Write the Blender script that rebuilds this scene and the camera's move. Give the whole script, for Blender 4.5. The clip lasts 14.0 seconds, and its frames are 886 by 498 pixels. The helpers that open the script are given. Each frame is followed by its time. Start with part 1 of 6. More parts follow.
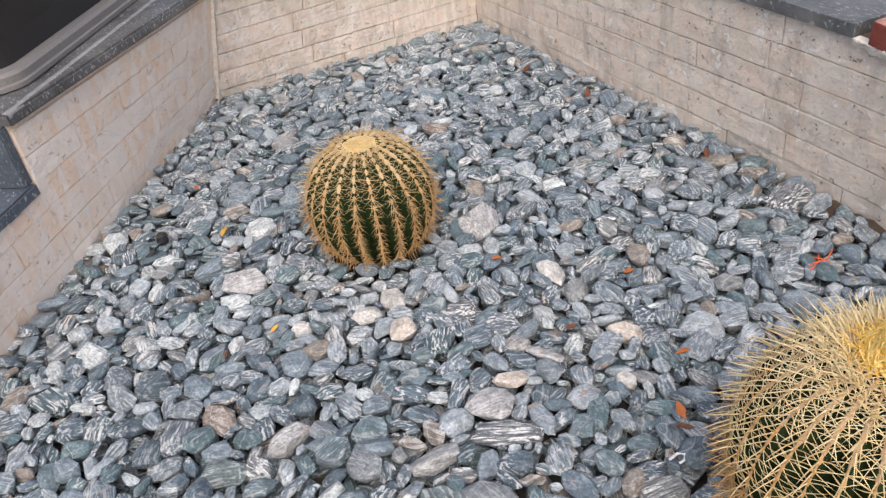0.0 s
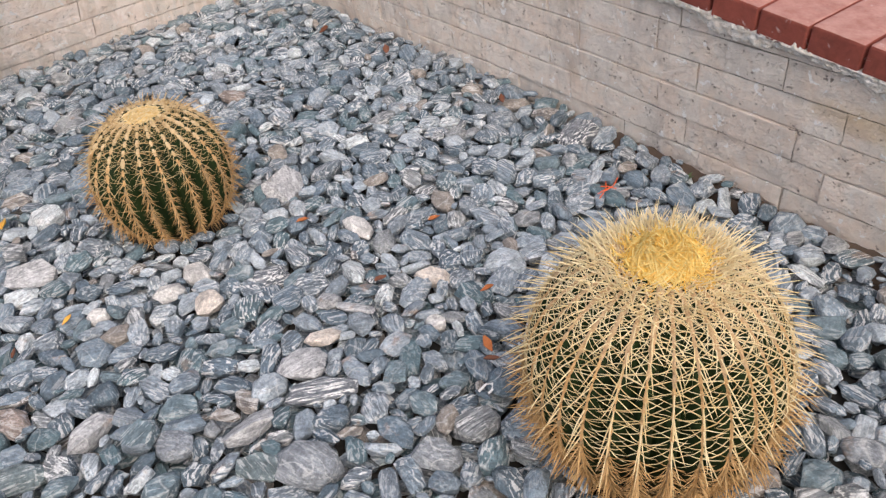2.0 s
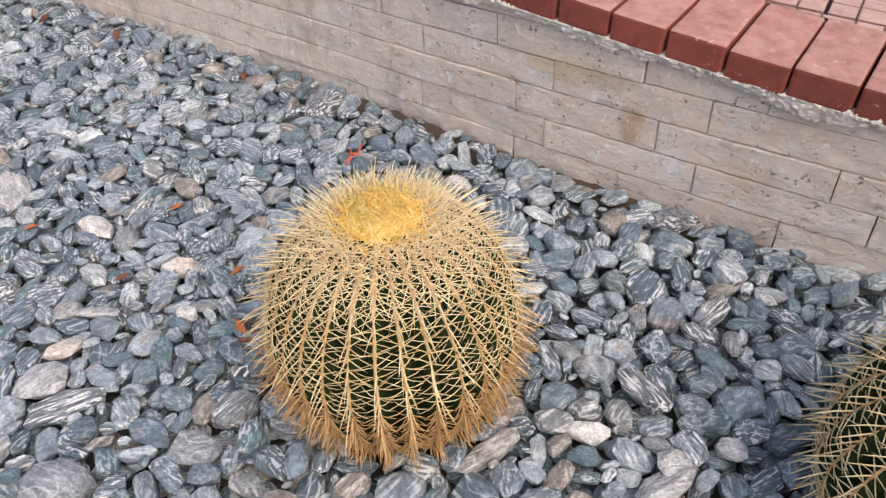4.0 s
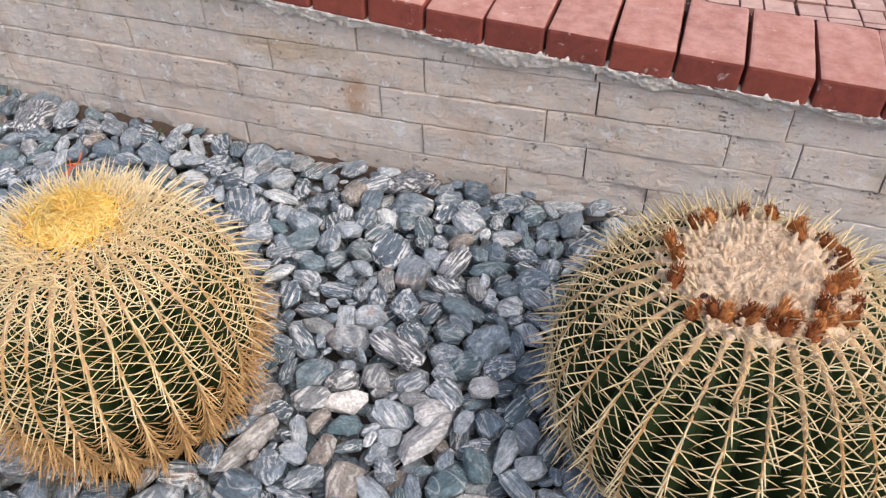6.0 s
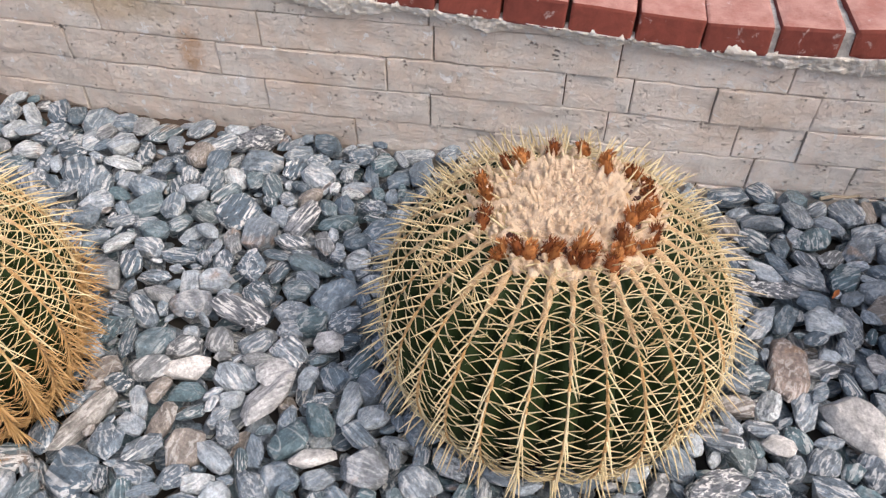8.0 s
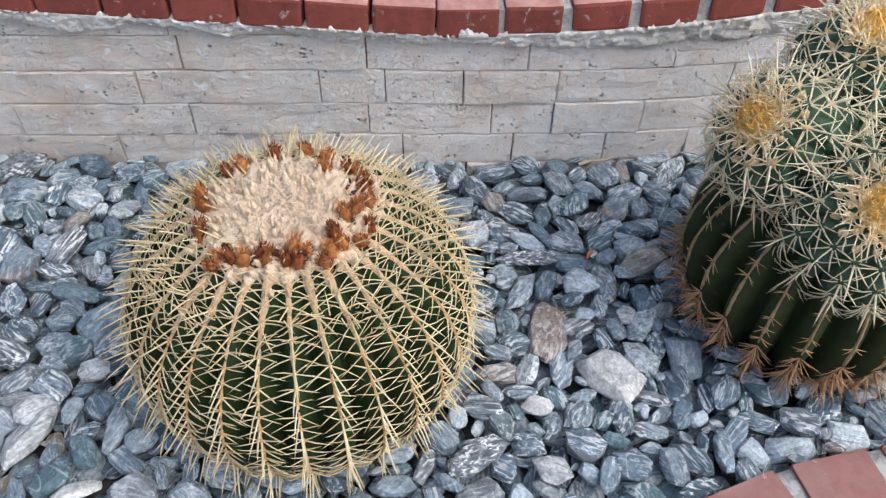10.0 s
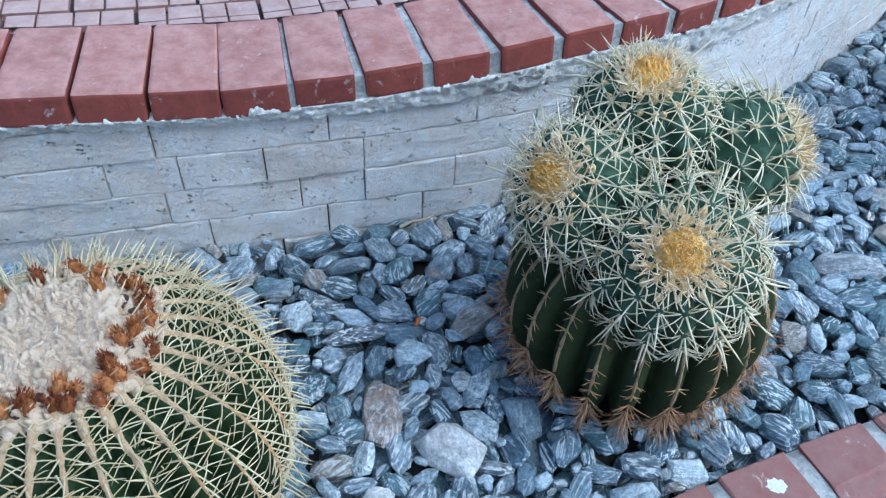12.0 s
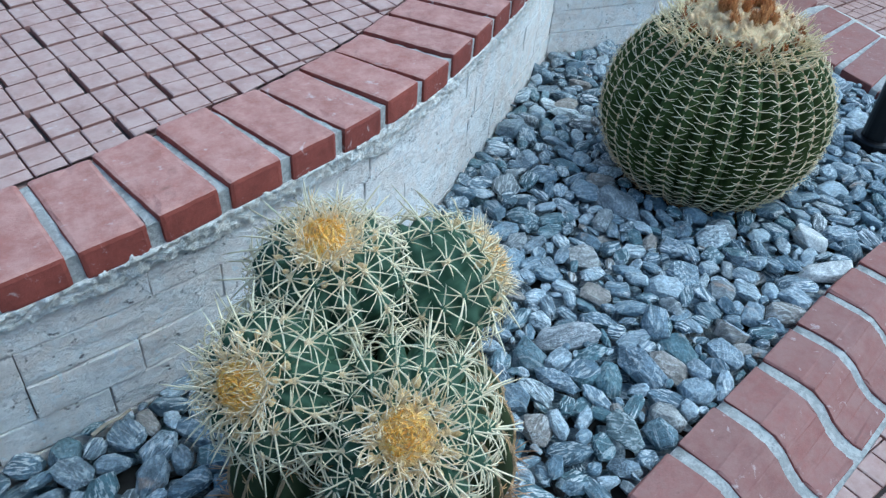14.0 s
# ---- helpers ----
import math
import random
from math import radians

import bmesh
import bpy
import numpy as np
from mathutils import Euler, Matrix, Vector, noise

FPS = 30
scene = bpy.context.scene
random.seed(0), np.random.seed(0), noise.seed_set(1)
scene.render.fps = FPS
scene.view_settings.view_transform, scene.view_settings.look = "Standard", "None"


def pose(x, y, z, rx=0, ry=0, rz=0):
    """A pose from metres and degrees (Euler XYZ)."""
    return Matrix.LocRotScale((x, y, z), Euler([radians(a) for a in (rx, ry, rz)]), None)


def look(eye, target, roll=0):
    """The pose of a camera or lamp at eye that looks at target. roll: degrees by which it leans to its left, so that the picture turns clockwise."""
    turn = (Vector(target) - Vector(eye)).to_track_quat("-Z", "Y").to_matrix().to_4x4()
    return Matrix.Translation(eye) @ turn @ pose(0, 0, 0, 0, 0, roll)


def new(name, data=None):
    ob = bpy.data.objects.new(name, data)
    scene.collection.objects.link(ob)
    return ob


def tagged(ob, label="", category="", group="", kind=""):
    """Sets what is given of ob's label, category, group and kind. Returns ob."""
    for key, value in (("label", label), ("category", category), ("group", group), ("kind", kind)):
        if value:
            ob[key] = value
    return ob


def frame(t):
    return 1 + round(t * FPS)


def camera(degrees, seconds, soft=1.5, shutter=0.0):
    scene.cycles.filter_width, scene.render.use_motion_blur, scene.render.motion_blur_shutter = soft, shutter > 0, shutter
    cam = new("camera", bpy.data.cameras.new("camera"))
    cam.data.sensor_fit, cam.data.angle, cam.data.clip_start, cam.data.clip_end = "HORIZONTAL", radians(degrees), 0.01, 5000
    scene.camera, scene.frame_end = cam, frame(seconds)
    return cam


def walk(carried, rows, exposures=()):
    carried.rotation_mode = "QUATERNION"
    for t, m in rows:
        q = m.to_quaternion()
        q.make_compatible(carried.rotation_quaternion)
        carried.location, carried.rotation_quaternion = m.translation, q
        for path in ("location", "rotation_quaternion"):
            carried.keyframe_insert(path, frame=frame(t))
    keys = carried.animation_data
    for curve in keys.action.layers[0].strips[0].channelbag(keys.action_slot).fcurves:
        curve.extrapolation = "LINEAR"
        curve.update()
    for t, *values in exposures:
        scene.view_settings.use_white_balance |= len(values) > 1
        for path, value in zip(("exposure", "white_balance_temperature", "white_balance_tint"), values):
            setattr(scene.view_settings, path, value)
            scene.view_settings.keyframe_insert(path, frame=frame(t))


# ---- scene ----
cam = camera(59.2, 14.0, 1.3, 0.12)
PATH = [
    (0, (0.013, 0.194, 1.049), (-1.48, 0.859, -0.104), -8.7),
    (0.5, (0.022, 0.211, 1.04), (-1.408, 0.961, -0.14), -8.1),
    (1, (0.041, 0.225, 1.023), (-1.34, 1.041, -0.173), -7.9),
    (1.5, (0.053, 0.239, 1.01), (-1.256, 1.127, -0.214), -7.2),
    (2, (0.068, 0.254, 1.002), (-1.17, 1.206, -0.247), -6.9),
    (2.5, (0.082, 0.271, 1.0), (-1.08, 1.28, -0.278), -6.5),
    (3, (0.099, 0.29, 0.989), (-0.972, 1.371, -0.309), -5.5),
    (3.5, (0.134, 0.309, 0.989), (-0.834, 1.458, -0.331), -4.7),
    (4, (0.167, 0.329, 0.988), (-0.691, 1.551, -0.343), -3.7),
    (4.2, (0.183, 0.339, 0.985), (-0.619, 1.592, -0.351), -3.1),
    (6.3, (0.305, 0.382, 0.949), (-0.093, 1.792, -0.412), -1.4),
    (6.5, (0.322, 0.39, 0.951), (-0.064, 1.797, -0.417), -1.5),
    (7, (0.348, 0.4, 0.939), (0.016, 1.802, -0.449), -0.7),
    (7.2, (0.359, 0.403, 0.937), (0.048, 1.797, -0.463), -0.6),
    (9.3, (0.528, 0.408, 0.962), (0.476, 1.75, -0.521), 1.3),
    (9.5, (0.55, 0.413, 0.966), (0.528, 1.754, -0.517), 1.4),
    (10, (0.608, 0.42, 0.968), (0.663, 1.773, -0.504), 1.2),
    (10.5, (0.646, 0.434, 0.971), (0.799, 1.792, -0.489), 1.4),
    (11, (0.679, 0.448, 0.976), (0.909, 1.811, -0.469), 1.3),
    (11.5, (0.688, 0.456, 0.981), (0.989, 1.832, -0.439), 1.9),
    (12, (0.706, 0.493, 0.974), (1.082, 1.869, -0.427), 2.7),
    (12.5, (0.73, 0.549, 0.981), (1.241, 1.902, -0.401), 4.3),
    (13, (0.756, 0.601, 0.99), (1.455, 1.896, -0.364), 5.9),
    (13.5, (0.791, 0.635, 0.998), (1.646, 1.871, -0.321), 5.3),
    (14, (0.836, 0.65, 1.018), (1.828, 1.823, -0.263), 4.9),
]
EXPOSURES = [(0.0, 0.3, 6350, 11), (2.0, 0.27, 6320, 12), (4.0, 0.37, 6350, 13), (6.5, 0.48, 6250, 13), (9.7, 0.58, 6450, 13), (10.33, 0.38, 4520, -2), (12.0, 0.36, 4400, -3), (14.0, 0.22, 4450, -9)]
walk(cam, [(t, look(eye, target, roll)) for t, eye, target, roll in PATH], EXPOSURES)

# ---------- the large light ----------
world = bpy.data.worlds.new("sky")
world.use_nodes = True
scene.world = world
wn = world.node_tree
sky = wn.nodes.new("ShaderNodeTexSky")
sky.sky_type = "NISHITA"
sky.sun_disc = False
sky.sun_elevation = radians(53)
sky.sun_rotation = radians(117)
sky.dust_density = 6.0
sky.air_density = 1.0
sky.ozone_density = 0.6
wn.links.new(sky.outputs[0], wn.nodes["Background"].inputs[0])
wn.nodes["Background"].inputs[1].default_value = 0.15

sun = new("sun", bpy.data.lights.new("sun", "SUN"))
sun.data.energy = 0.8
sun.data.angle = radians(105)
sun.data.color = (1.0, 0.95, 0.88)
sun.matrix_world = look((3.2, -0.6, 4.8), (0, 1.0, 0))


# ---------- node helpers ----------
def mat(name):
    m = bpy.data.materials.new(name)
    m.use_nodes = True
    return m, m.node_tree.nodes, m.node_tree.links, m.node_tree.nodes["Principled BSDF"]


def node(ns, kind, **kw):
    n = ns.new(kind)
    for k, v in kw.items():
        n.inputs[k].default_value = v
    return n


def ramp(ns, stops, mode="LINEAR"):
    r = ns.new("ShaderNodeValToRGB")
    r.color_ramp.interpolation = mode
    e = r.color_ramp.elements
    while len(e) < len(stops):
        e.new(0.5)
    for el, (p, c) in zip(e, stops):
        el.position = p
        el.color = (c, c, c, 1) if isinstance(c, (int, float)) else (*c, 1)
    return r


def mix(ns, ls, fac, a, b, kind="MIX"):
    m = ns.new("ShaderNodeMix")
    m.data_type = "RGBA"
    m.blend_type = kind
    for sock, v in ((m.inputs[0], fac), (m.inputs[6], a), (m.inputs[7], b)):
        if isinstance(v, bpy.types.NodeSocket):
            ls.new(v, sock)
        elif isinstance(v, (int, float)):
            sock.default_value = v
        else:
            sock.default_value = (*v, 1)
    return m.outputs[2]


def math_node(ns, ls, op, a, b=0.0):
    m = ns.new("ShaderNodeMath")
    m.operation = op
    for sock, v in ((m.inputs[0], a), (m.inputs[1], b)):
        if isinstance(v, bpy.types.NodeSocket):
            ls.new(v, sock)
        else:
            sock.default_value = v
    return m.outputs[0]


def noise_fac(ns, ls, vec, scale, detail=4.0, rough=0.6, distort=0.0):
    n = ns.new("ShaderNodeTexNoise")
    n.inputs["Scale"].default_value = scale
    n.inputs["Detail"].default_value = detail
    n.inputs["Roughness"].default_value = rough
    n.inputs["Distortion"].default_value = distort
    if vec is not None:
        ls.new(vec, n.inputs["Vector"])
    return n.outputs[0]


def bump(ns, ls, bsdf, height, strength, dist):
    b = ns.new("ShaderNodeBump")
    b.inputs["Strength"].default_value = strength
    b.inputs["Distance"].default_value = dist
    ls.new(height, b.inputs["Height"])
    ls.new(b.outputs[0], bsdf.inputs["Normal"])


def world_pos(ns):
    return ns.new("ShaderNodeNewGeometry").outputs["Position"]


def own_random(ns, single):
    if single:
        return ns.new("ShaderNodeObjectInfo").outputs["Random"]
    return ns.new("ShaderNodeNewGeometry").outputs["Random Per Island"]


# ---------- materials ----------
def pebble_material(name, single, plain=None, stripes=None):
    m, ns, ls, b = mat(name)
    at = ns.new("ShaderNodeAttribute")
    at.attribute_name = "local"
    rnd = own_random(ns, single)

    def again(k):
        return math_node(ns, ls, "FRACT", math_node(ns, ls, "MULTIPLY", rnd, k))

    # the layers run along the stone, turned about its length by chance
    spin = ns.new("ShaderNodeVectorRotate")
    spin.rotation_type = "EULER_XYZ"
    turn = ns.new("ShaderNodeCombineXYZ")
    ls.new(math_node(ns, ls, "MULTIPLY", again(29.0), 3.0), turn.inputs[0])
    ls.new(math_node(ns, ls, "MULTIPLY", math_node(ns, ls, "SUBTRACT", again(41.0), 0.5), 0.7), turn.inputs[1])
    ls.new(math_node(ns, ls, "MULTIPLY", math_node(ns, ls, "SUBTRACT", again(53.0), 0.5), 1.5), turn.inputs[2])
    ls.new(at.outputs["Vector"], spin.inputs["Vector"])
    ls.new(turn.outputs[0], spin.inputs["Rotation"])
    shift = ns.new("ShaderNodeVectorMath")
    shift.operation = "ADD"
    off = ns.new("ShaderNodeCombineXYZ")
    for i, k in enumerate((7.3, 13.1, 3.7)):
        ls.new(math_node(ns, ls, "MULTIPLY", rnd, k), off.inputs[i])
    ls.new(spin.outputs[0], shift.inputs[0])
    ls.new(off.outputs[0], shift.inputs[1])
    v = shift.outputs[0]
    if plain:
        rgb = ns.new("ShaderNodeRGB")
        rgb.outputs[0].default_value = (*plain, 1)
        base = rgb
    else:
        base = ramp(ns, [(0.0, (0.102, 0.141, 0.170)), (0.09, (0.179, 0.227, 0.269)), (0.2, (0.260, 0.307, 0.347)), (0.29, (0.109, 0.168, 0.190)),
                         (0.38, (0.207, 0.245, 0.278)), (0.48, (0.343, 0.394, 0.434)), (0.56, (0.126, 0.173, 0.215)), (0.66, (0.204, 0.258, 0.302)), (0.74, (0.244, 0.258, 0.264)),
                         (0.81, (0.407, 0.457, 0.489)), (0.87, (0.147, 0.203, 0.229)), (0.935, (0.292, 0.258, 0.225)), (0.965, (0.538, 0.584, 0.596))], "CONSTANT")
        ls.new(rnd, base.inputs[0])
    # broad cloudy patches
    cl = ramp(ns, [(0.34, 0.6), (0.5, 0.96), (0.66, 1.38)])
    ls.new(noise_fac(ns, ls, v, 36, 6, 0.72, 0.4), cl.inputs[0])
    c = mix(ns, ls, 1.0, base.outputs[0], cl.outputs[0], "MULTIPLY")
    # rust on a few
    rust = ramp(ns, [(0.6, 0.0), (0.7, 0.5)])
    ls.new(noise_fac(ns, ls, v, 22, 3, 0.6, 0.3), rust.inputs[0])
    few = ramp(ns, [(0.8, 0.0), (0.84, 1.0)])
    ls.new(again(37.0), few.inputs[0])
    c = mix(ns, ls, math_node(ns, ls, "MULTIPLY", rust.outputs[0], few.outputs[0]), c, (0.42, 0.25, 0.14))
    # foliation: long pale and dark layers, folded a little
    flat = ns.new("ShaderNodeVectorMath")
    flat.operation = "MULTIPLY"
    flat.inputs[1].default_value = (20, 165, 215)
    ls.new(v, flat.inputs[0])
    streak = noise_fac(ns, ls, flat.outputs[0], 1.0, 3, 0.55, 0.55)
    band = ramp(ns, [(0.525, 0.0), (0.56, 1.0)])
    ls.new(streak, band.inputs[0])
    patch = ramp(ns, [(0.36, 0.1), (0.5, 1.0)])
    ls.new(noise_fac(ns, ls, v, 24, 2), patch.inputs[0])
    if stripes is None:
        amount = ramp(ns, [(0.0, 0.14), (0.3, 0.3), (0.5, 0.6), (0.66, 0.95), (0.8, 0.25), (1.0, 0.8)])
        ls.new(again(17.0), amount.inputs[0])
        amt = amount.outputs[0]
    else:
        amt = stripes
    f = math_node(ns, ls, "MULTIPLY", math_node(ns, ls, "MULTIPLY", band.outputs[0], math_node(ns, ls, "MULTIPLY", amt, 1.0)), patch.outputs[0])
    c = mix(ns, ls, f, c, (0.77, 0.77, 0.755))
    dark = ramp(ns, [(0.38, 1.0), (0.46, 0.0)])
    ls.new(streak, dark.inputs[0])
    c = mix(ns, ls, math_node(ns, ls, "MULTIPLY", math_node(ns, ls, "MULTIPLY", dark.outputs[0], amt), 0.75), c, (0.062, 0.075, 0.088))
    # thin quartz veins on some
    vn = ramp(ns, [(0.487, 0.0), (0.5, 1.0), (0.513, 0.0)])
    ls.new(noise_fac(ns, ls, v, 14, 1, 0.4, 0.5), vn.inputs[0])
    some = ramp(ns, [(0.5, 0.0), (0.6, 0.42)])
    ls.new(again(61.0), some.inputs[0])
    c = mix(ns, ls, math_node(ns, ls, "MULTIPLY", vn.outputs[0], some.outputs[0]), c, (0.72, 0.72, 0.7))
    grain = noise_fac(ns, ls, v, 200, 5, 0.75)
    gr = ramp(ns, [(0.32, 0.62), (0.5, 1.0), (0.68, 1.34)])
    ls.new(grain, gr.inputs[0])
    c = mix(ns, ls, 1.0, c, gr.outputs[0], "MULTIPLY")
    ls.new(c, b.inputs["Base Color"])
    gloss = ramp(ns, [(0.35, 0.42), (0.65, 0.72)])
    ls.new(noise_fac(ns, ls, v, 70, 4, 0.7), gloss.inputs[0])
    ls.new(gloss.outputs[0], b.inputs["Roughness"])
    b.inputs["Specular IOR Level"].default_value = 0.4
    h = math_node(ns, ls, "ADD", math_node(ns, ls, "MULTIPLY", math_node(ns, ls, "MULTIPLY", streak, amt), 1.8), math_node(ns, ls, "ADD", math_node(ns, ls, "MULTIPLY", grain, 0.6), noise_fac(ns, ls, v, 62, 4, 0.6)))
    bump(ns, ls, b, h, 1.0, 0.0042)
    return m


def travertine_material(name, warm=0.0):
    m, ns, ls, b = mat(name)
    p = world_pos(ns)
    rnd = own_random(ns, True)
    tone = ramp(ns, [(0.0, (0.686, 0.620, 0.554)), (0.25, (0.739, 0.682, 0.616)), (0.5, (0.704, 0.647, 0.581)), (0.75, (0.757, 0.704, 0.642)), (1.0, (0.686, 0.616, 0.541))])
    ls.new(rnd, tone.inputs[0])
    stretch = ns.new("ShaderNodeMapping")
    stretch.inputs["Scale"].default_value = (1, 1, 1.25)
    ls.new(p, stretch.inputs["Vector"])
    cloud = ramp(ns, [(0.32, 0.9), (0.5, 1.02), (0.66, 1.1)] if warm > 0.5 else [(0.32, 0.84), (0.5, 1.02), (0.66, 1.14)])
    ls.new(noise_fac(ns, ls, p, 21, 9, 0.78, 0.6), cloud.inputs[0])
    c = mix(ns, ls, 1.0, tone.outputs[0], cloud.outputs[0], "MULTIPLY")
    if warm > 0.5:
        c = mix(ns, ls, 0.85, c, (0.97, 0.88, 0.8))
    # rust and earth stains
    rust = ramp(ns, [(0.58, 0.0), (0.74, 0.15 if warm > 0.5 else 0.5)])
    ls.new(noise_fac(ns, ls, p, 3.1, 5, 0.6, 0.5), rust.inputs[0])
    c = mix(ns, ls, rust.outputs[0], c, (0.56, 0.38, 0.24))
    if warm:
        peach = ramp(ns, [(0.4, 0.1 * warm), (0.6, warm)])
        ls.new(math_node(ns, ls, "ADD", math_node(ns, ls, "MULTIPLY", noise_fac(ns, ls, p, 6.5, 6, 0.65, 0.4), 0.72), math_node(ns, ls, "MULTIPLY", rnd, 0.28)), peach.inputs[0])
        c = mix(ns, ls, peach.outputs[0], c, (0.9, 0.63, 0.43))
        # runs of pale grout
        runs = ns.new("ShaderNodeMapping")
        runs.inputs["Scale"].default_value = (1, 1, 0.22)
        ls.new(p, runs.inputs["Vector"])
        run = ramp(ns, [(0.44, 0.0), (0.56, 0.85)])
        ls.new(noise_fac(ns, ls, runs.outputs[0], 32, 5, 0.6, 0.3), run.inputs[0])
        c = mix(ns, ls, run.outputs[0], c, (0.95, 0.86, 0.79))
    grey = ramp(ns, [(0.5, 0.0), (0.74, 0.12 if warm > 0.5 else 0.32)])
    ls.new(noise_fac(ns, ls, p, 6.3, 6, 0.7), grey.inputs[0])
    c = mix(ns, ls, grey.outputs[0], c, (0.5, 0.45, 0.42))
    # limewash on the curve; its early spread along x also paints brighter light
    sep = ns.new("ShaderNodeSeparateXYZ")
    ls.new(p, sep.inputs[0])
    wash_and_light = ramp(ns, [(0.2, 0.0), (0.46, 0.7), (0.66, 0.94)])
    lime = math_node(ns, ls, "ADD", math_node(ns, ls, "MULTIPLY", sep.outputs[0], 0.4), math_node(ns, ls, "MULTIPLY", noise_fac(ns, ls, p, 9, 4), 0.3))
    ls.new(lime, wash_and_light.inputs[0])
    patchy = ramp(ns, [(0.34, 0.74), (0.46, 1.0), (0.62, 1.08)])
    ls.new(noise_fac(ns, ls, p, 34, 8, 0.8, 0.8), patchy.inputs[0])
    c = mix(ns, ls, wash_and_light.outputs[0], c, mix(ns, ls, 1.0, (0.95, 0.9, 0.85), patchy.outputs[0], "MULTIPLY"))
    hue = ramp(ns, [(0.42, 0.0), (0.6, 0.05 if warm > 0.5 else 0.34)])
    ls.new(noise_fac(ns, ls, p, 13, 5, 0.7, 0.8), hue.inputs[0])
    c = mix(ns, ls, hue.outputs[0], c, (0.8, 0.6, 0.46))
    # two run-off stains and flecks of old paint
    for sx, sz, wx, wz, col, amt in ((-0.245, 0.165, 0.034, 0.06, (0.48, 0.26, 0.11), 0.75), (0.73, 0.16, 0.12, 0.08, (0.45, 0.31, 0.18), 0.32), (-0.37, 0.24, 0.16, 0.04, (0.5, 0.37, 0.2), 0.6)):
        dx = math_node(ns, ls, "MULTIPLY", math_node(ns, ls, "SUBTRACT", sep.outputs[0], sx), 1 / wx)
        dz = math_node(ns, ls, "MULTIPLY", math_node(ns, ls, "SUBTRACT", sep.outputs[2], sz), 1 / wz)
        d2 = math_node(ns, ls, "ADD", math_node(ns, ls, "MULTIPLY", dx, dx), math_node(ns, ls, "MULTIPLY", dz, dz))
        d2 = math_node(ns, ls, "ADD", d2, math_node(ns, ls, "MULTIPLY", noise_fac(ns, ls, p, 34, 6, 0.75), 2.0))
        spot = ramp(ns, [(0.45, amt), (0.9, 0.0)])
        ls.new(math_node(ns, ls, "MULTIPLY", d2, 0.5), spot.inputs[0])
        c = mix(ns, ls, spot.outputs[0], c, col)
    # weather streaks on the older stretch
    streaks = ns.new("ShaderNodeMapping")
    streaks.inputs["Scale"].default_value = (1, 1, 0.35)
    ls.new(p, streaks.inputs["Vector"])
    wet = ramp(ns, [(0.5, 0.0), (0.68, 0.0 if warm else 0.55)])
    ls.new(noise_fac(ns, ls, streaks.outputs[0], 15, 6, 0.7, 0.3), wet.inputs[0])
    older = ramp(ns, [(0.18, 1.0), (0.42, 0.0)])
    ls.new(math_node(ns, ls, "ADD", math_node(ns, ls, "MULTIPLY", sep.outputs[0], 0.3), 0.5), older.inputs[0])
    c = mix(ns, ls, math_node(ns, ls, "MULTIPLY", wet.outputs[0], older.outputs[0]), c, (0.33, 0.29, 0.26))
    grime = ramp(ns, [(0.6, 0.0), (0.7, 0.08 if warm > 0.5 else 0.34)])
    ls.new(noise_fac(ns, ls, p, 58, 8, 0.8, 0.8), grime.inputs[0])
    c = mix(ns, ls, grime.outputs[0], c, (0.36, 0.3, 0.26))
    fleck = ramp(ns, [(0.61, 0.0), (0.635, 0.85)])
    ls.new(noise_fac(ns, ls, p, 33, 6, 0.65, 0.5), fleck.inputs[0])
    c = mix(ns, ls, fleck.outputs[0], c, (0.86, 0.85, 0.83))
    # pores
    vor = ns.new("ShaderNodeTexVoronoi")
    vor.inputs["Scale"].default_value = 120
    vor.inputs["Randomness"].default_value = 1.0
    ls.new(stretch.outputs[0], vor.inputs["Vector"])
    pore = ramp(ns, [(0.2, 1.0), (0.45, 0.0)])
    ls.new(vor.outputs["Distance"], pore.inputs[0])
    where = ramp(ns, [(0.57, 0.0), (0.63, 1.0)])
    ls.new(noise_fac(ns, ls, p, 42, 5, 0.7), where.inputs[0])
    pf = math_node(ns, ls, "MULTIPLY", pore.outputs[0], where.outputs[0])
    c = mix(ns, ls, math_node(ns, ls, "MULTIPLY", pf, 0.3 if warm > 0.5 else 0.7), c, (0.24, 0.19, 0.16))
    ls.new(c, b.inputs["Base Color"])
    b.inputs["Roughness"].default_value = 0.85
    b.inputs["Specular IOR Level"].default_value = 0.2
    # split face: short level flakes over a rough ground
    flake = ns.new("ShaderNodeMapping")
    flake.inputs["Scale"].default_value = (1, 1, 1.7)
    ls.new(p, flake.inputs["Vector"])
    rough = math_node(ns, ls, "ADD", noise_fac(ns, ls, p, 90, 8, 0.78, 0.5), math_node(ns, ls, "MULTIPLY", noise_fac(ns, ls, flake.outputs[0], 26, 7, 0.7, 0.4), 2.0))
    h = math_node(ns, ls, "SUBTRACT", rough, math_node(ns, ls, "MULTIPLY", pf, 1.6))
    bump(ns, ls, b, h, 1.0, 0.0048)
    return m


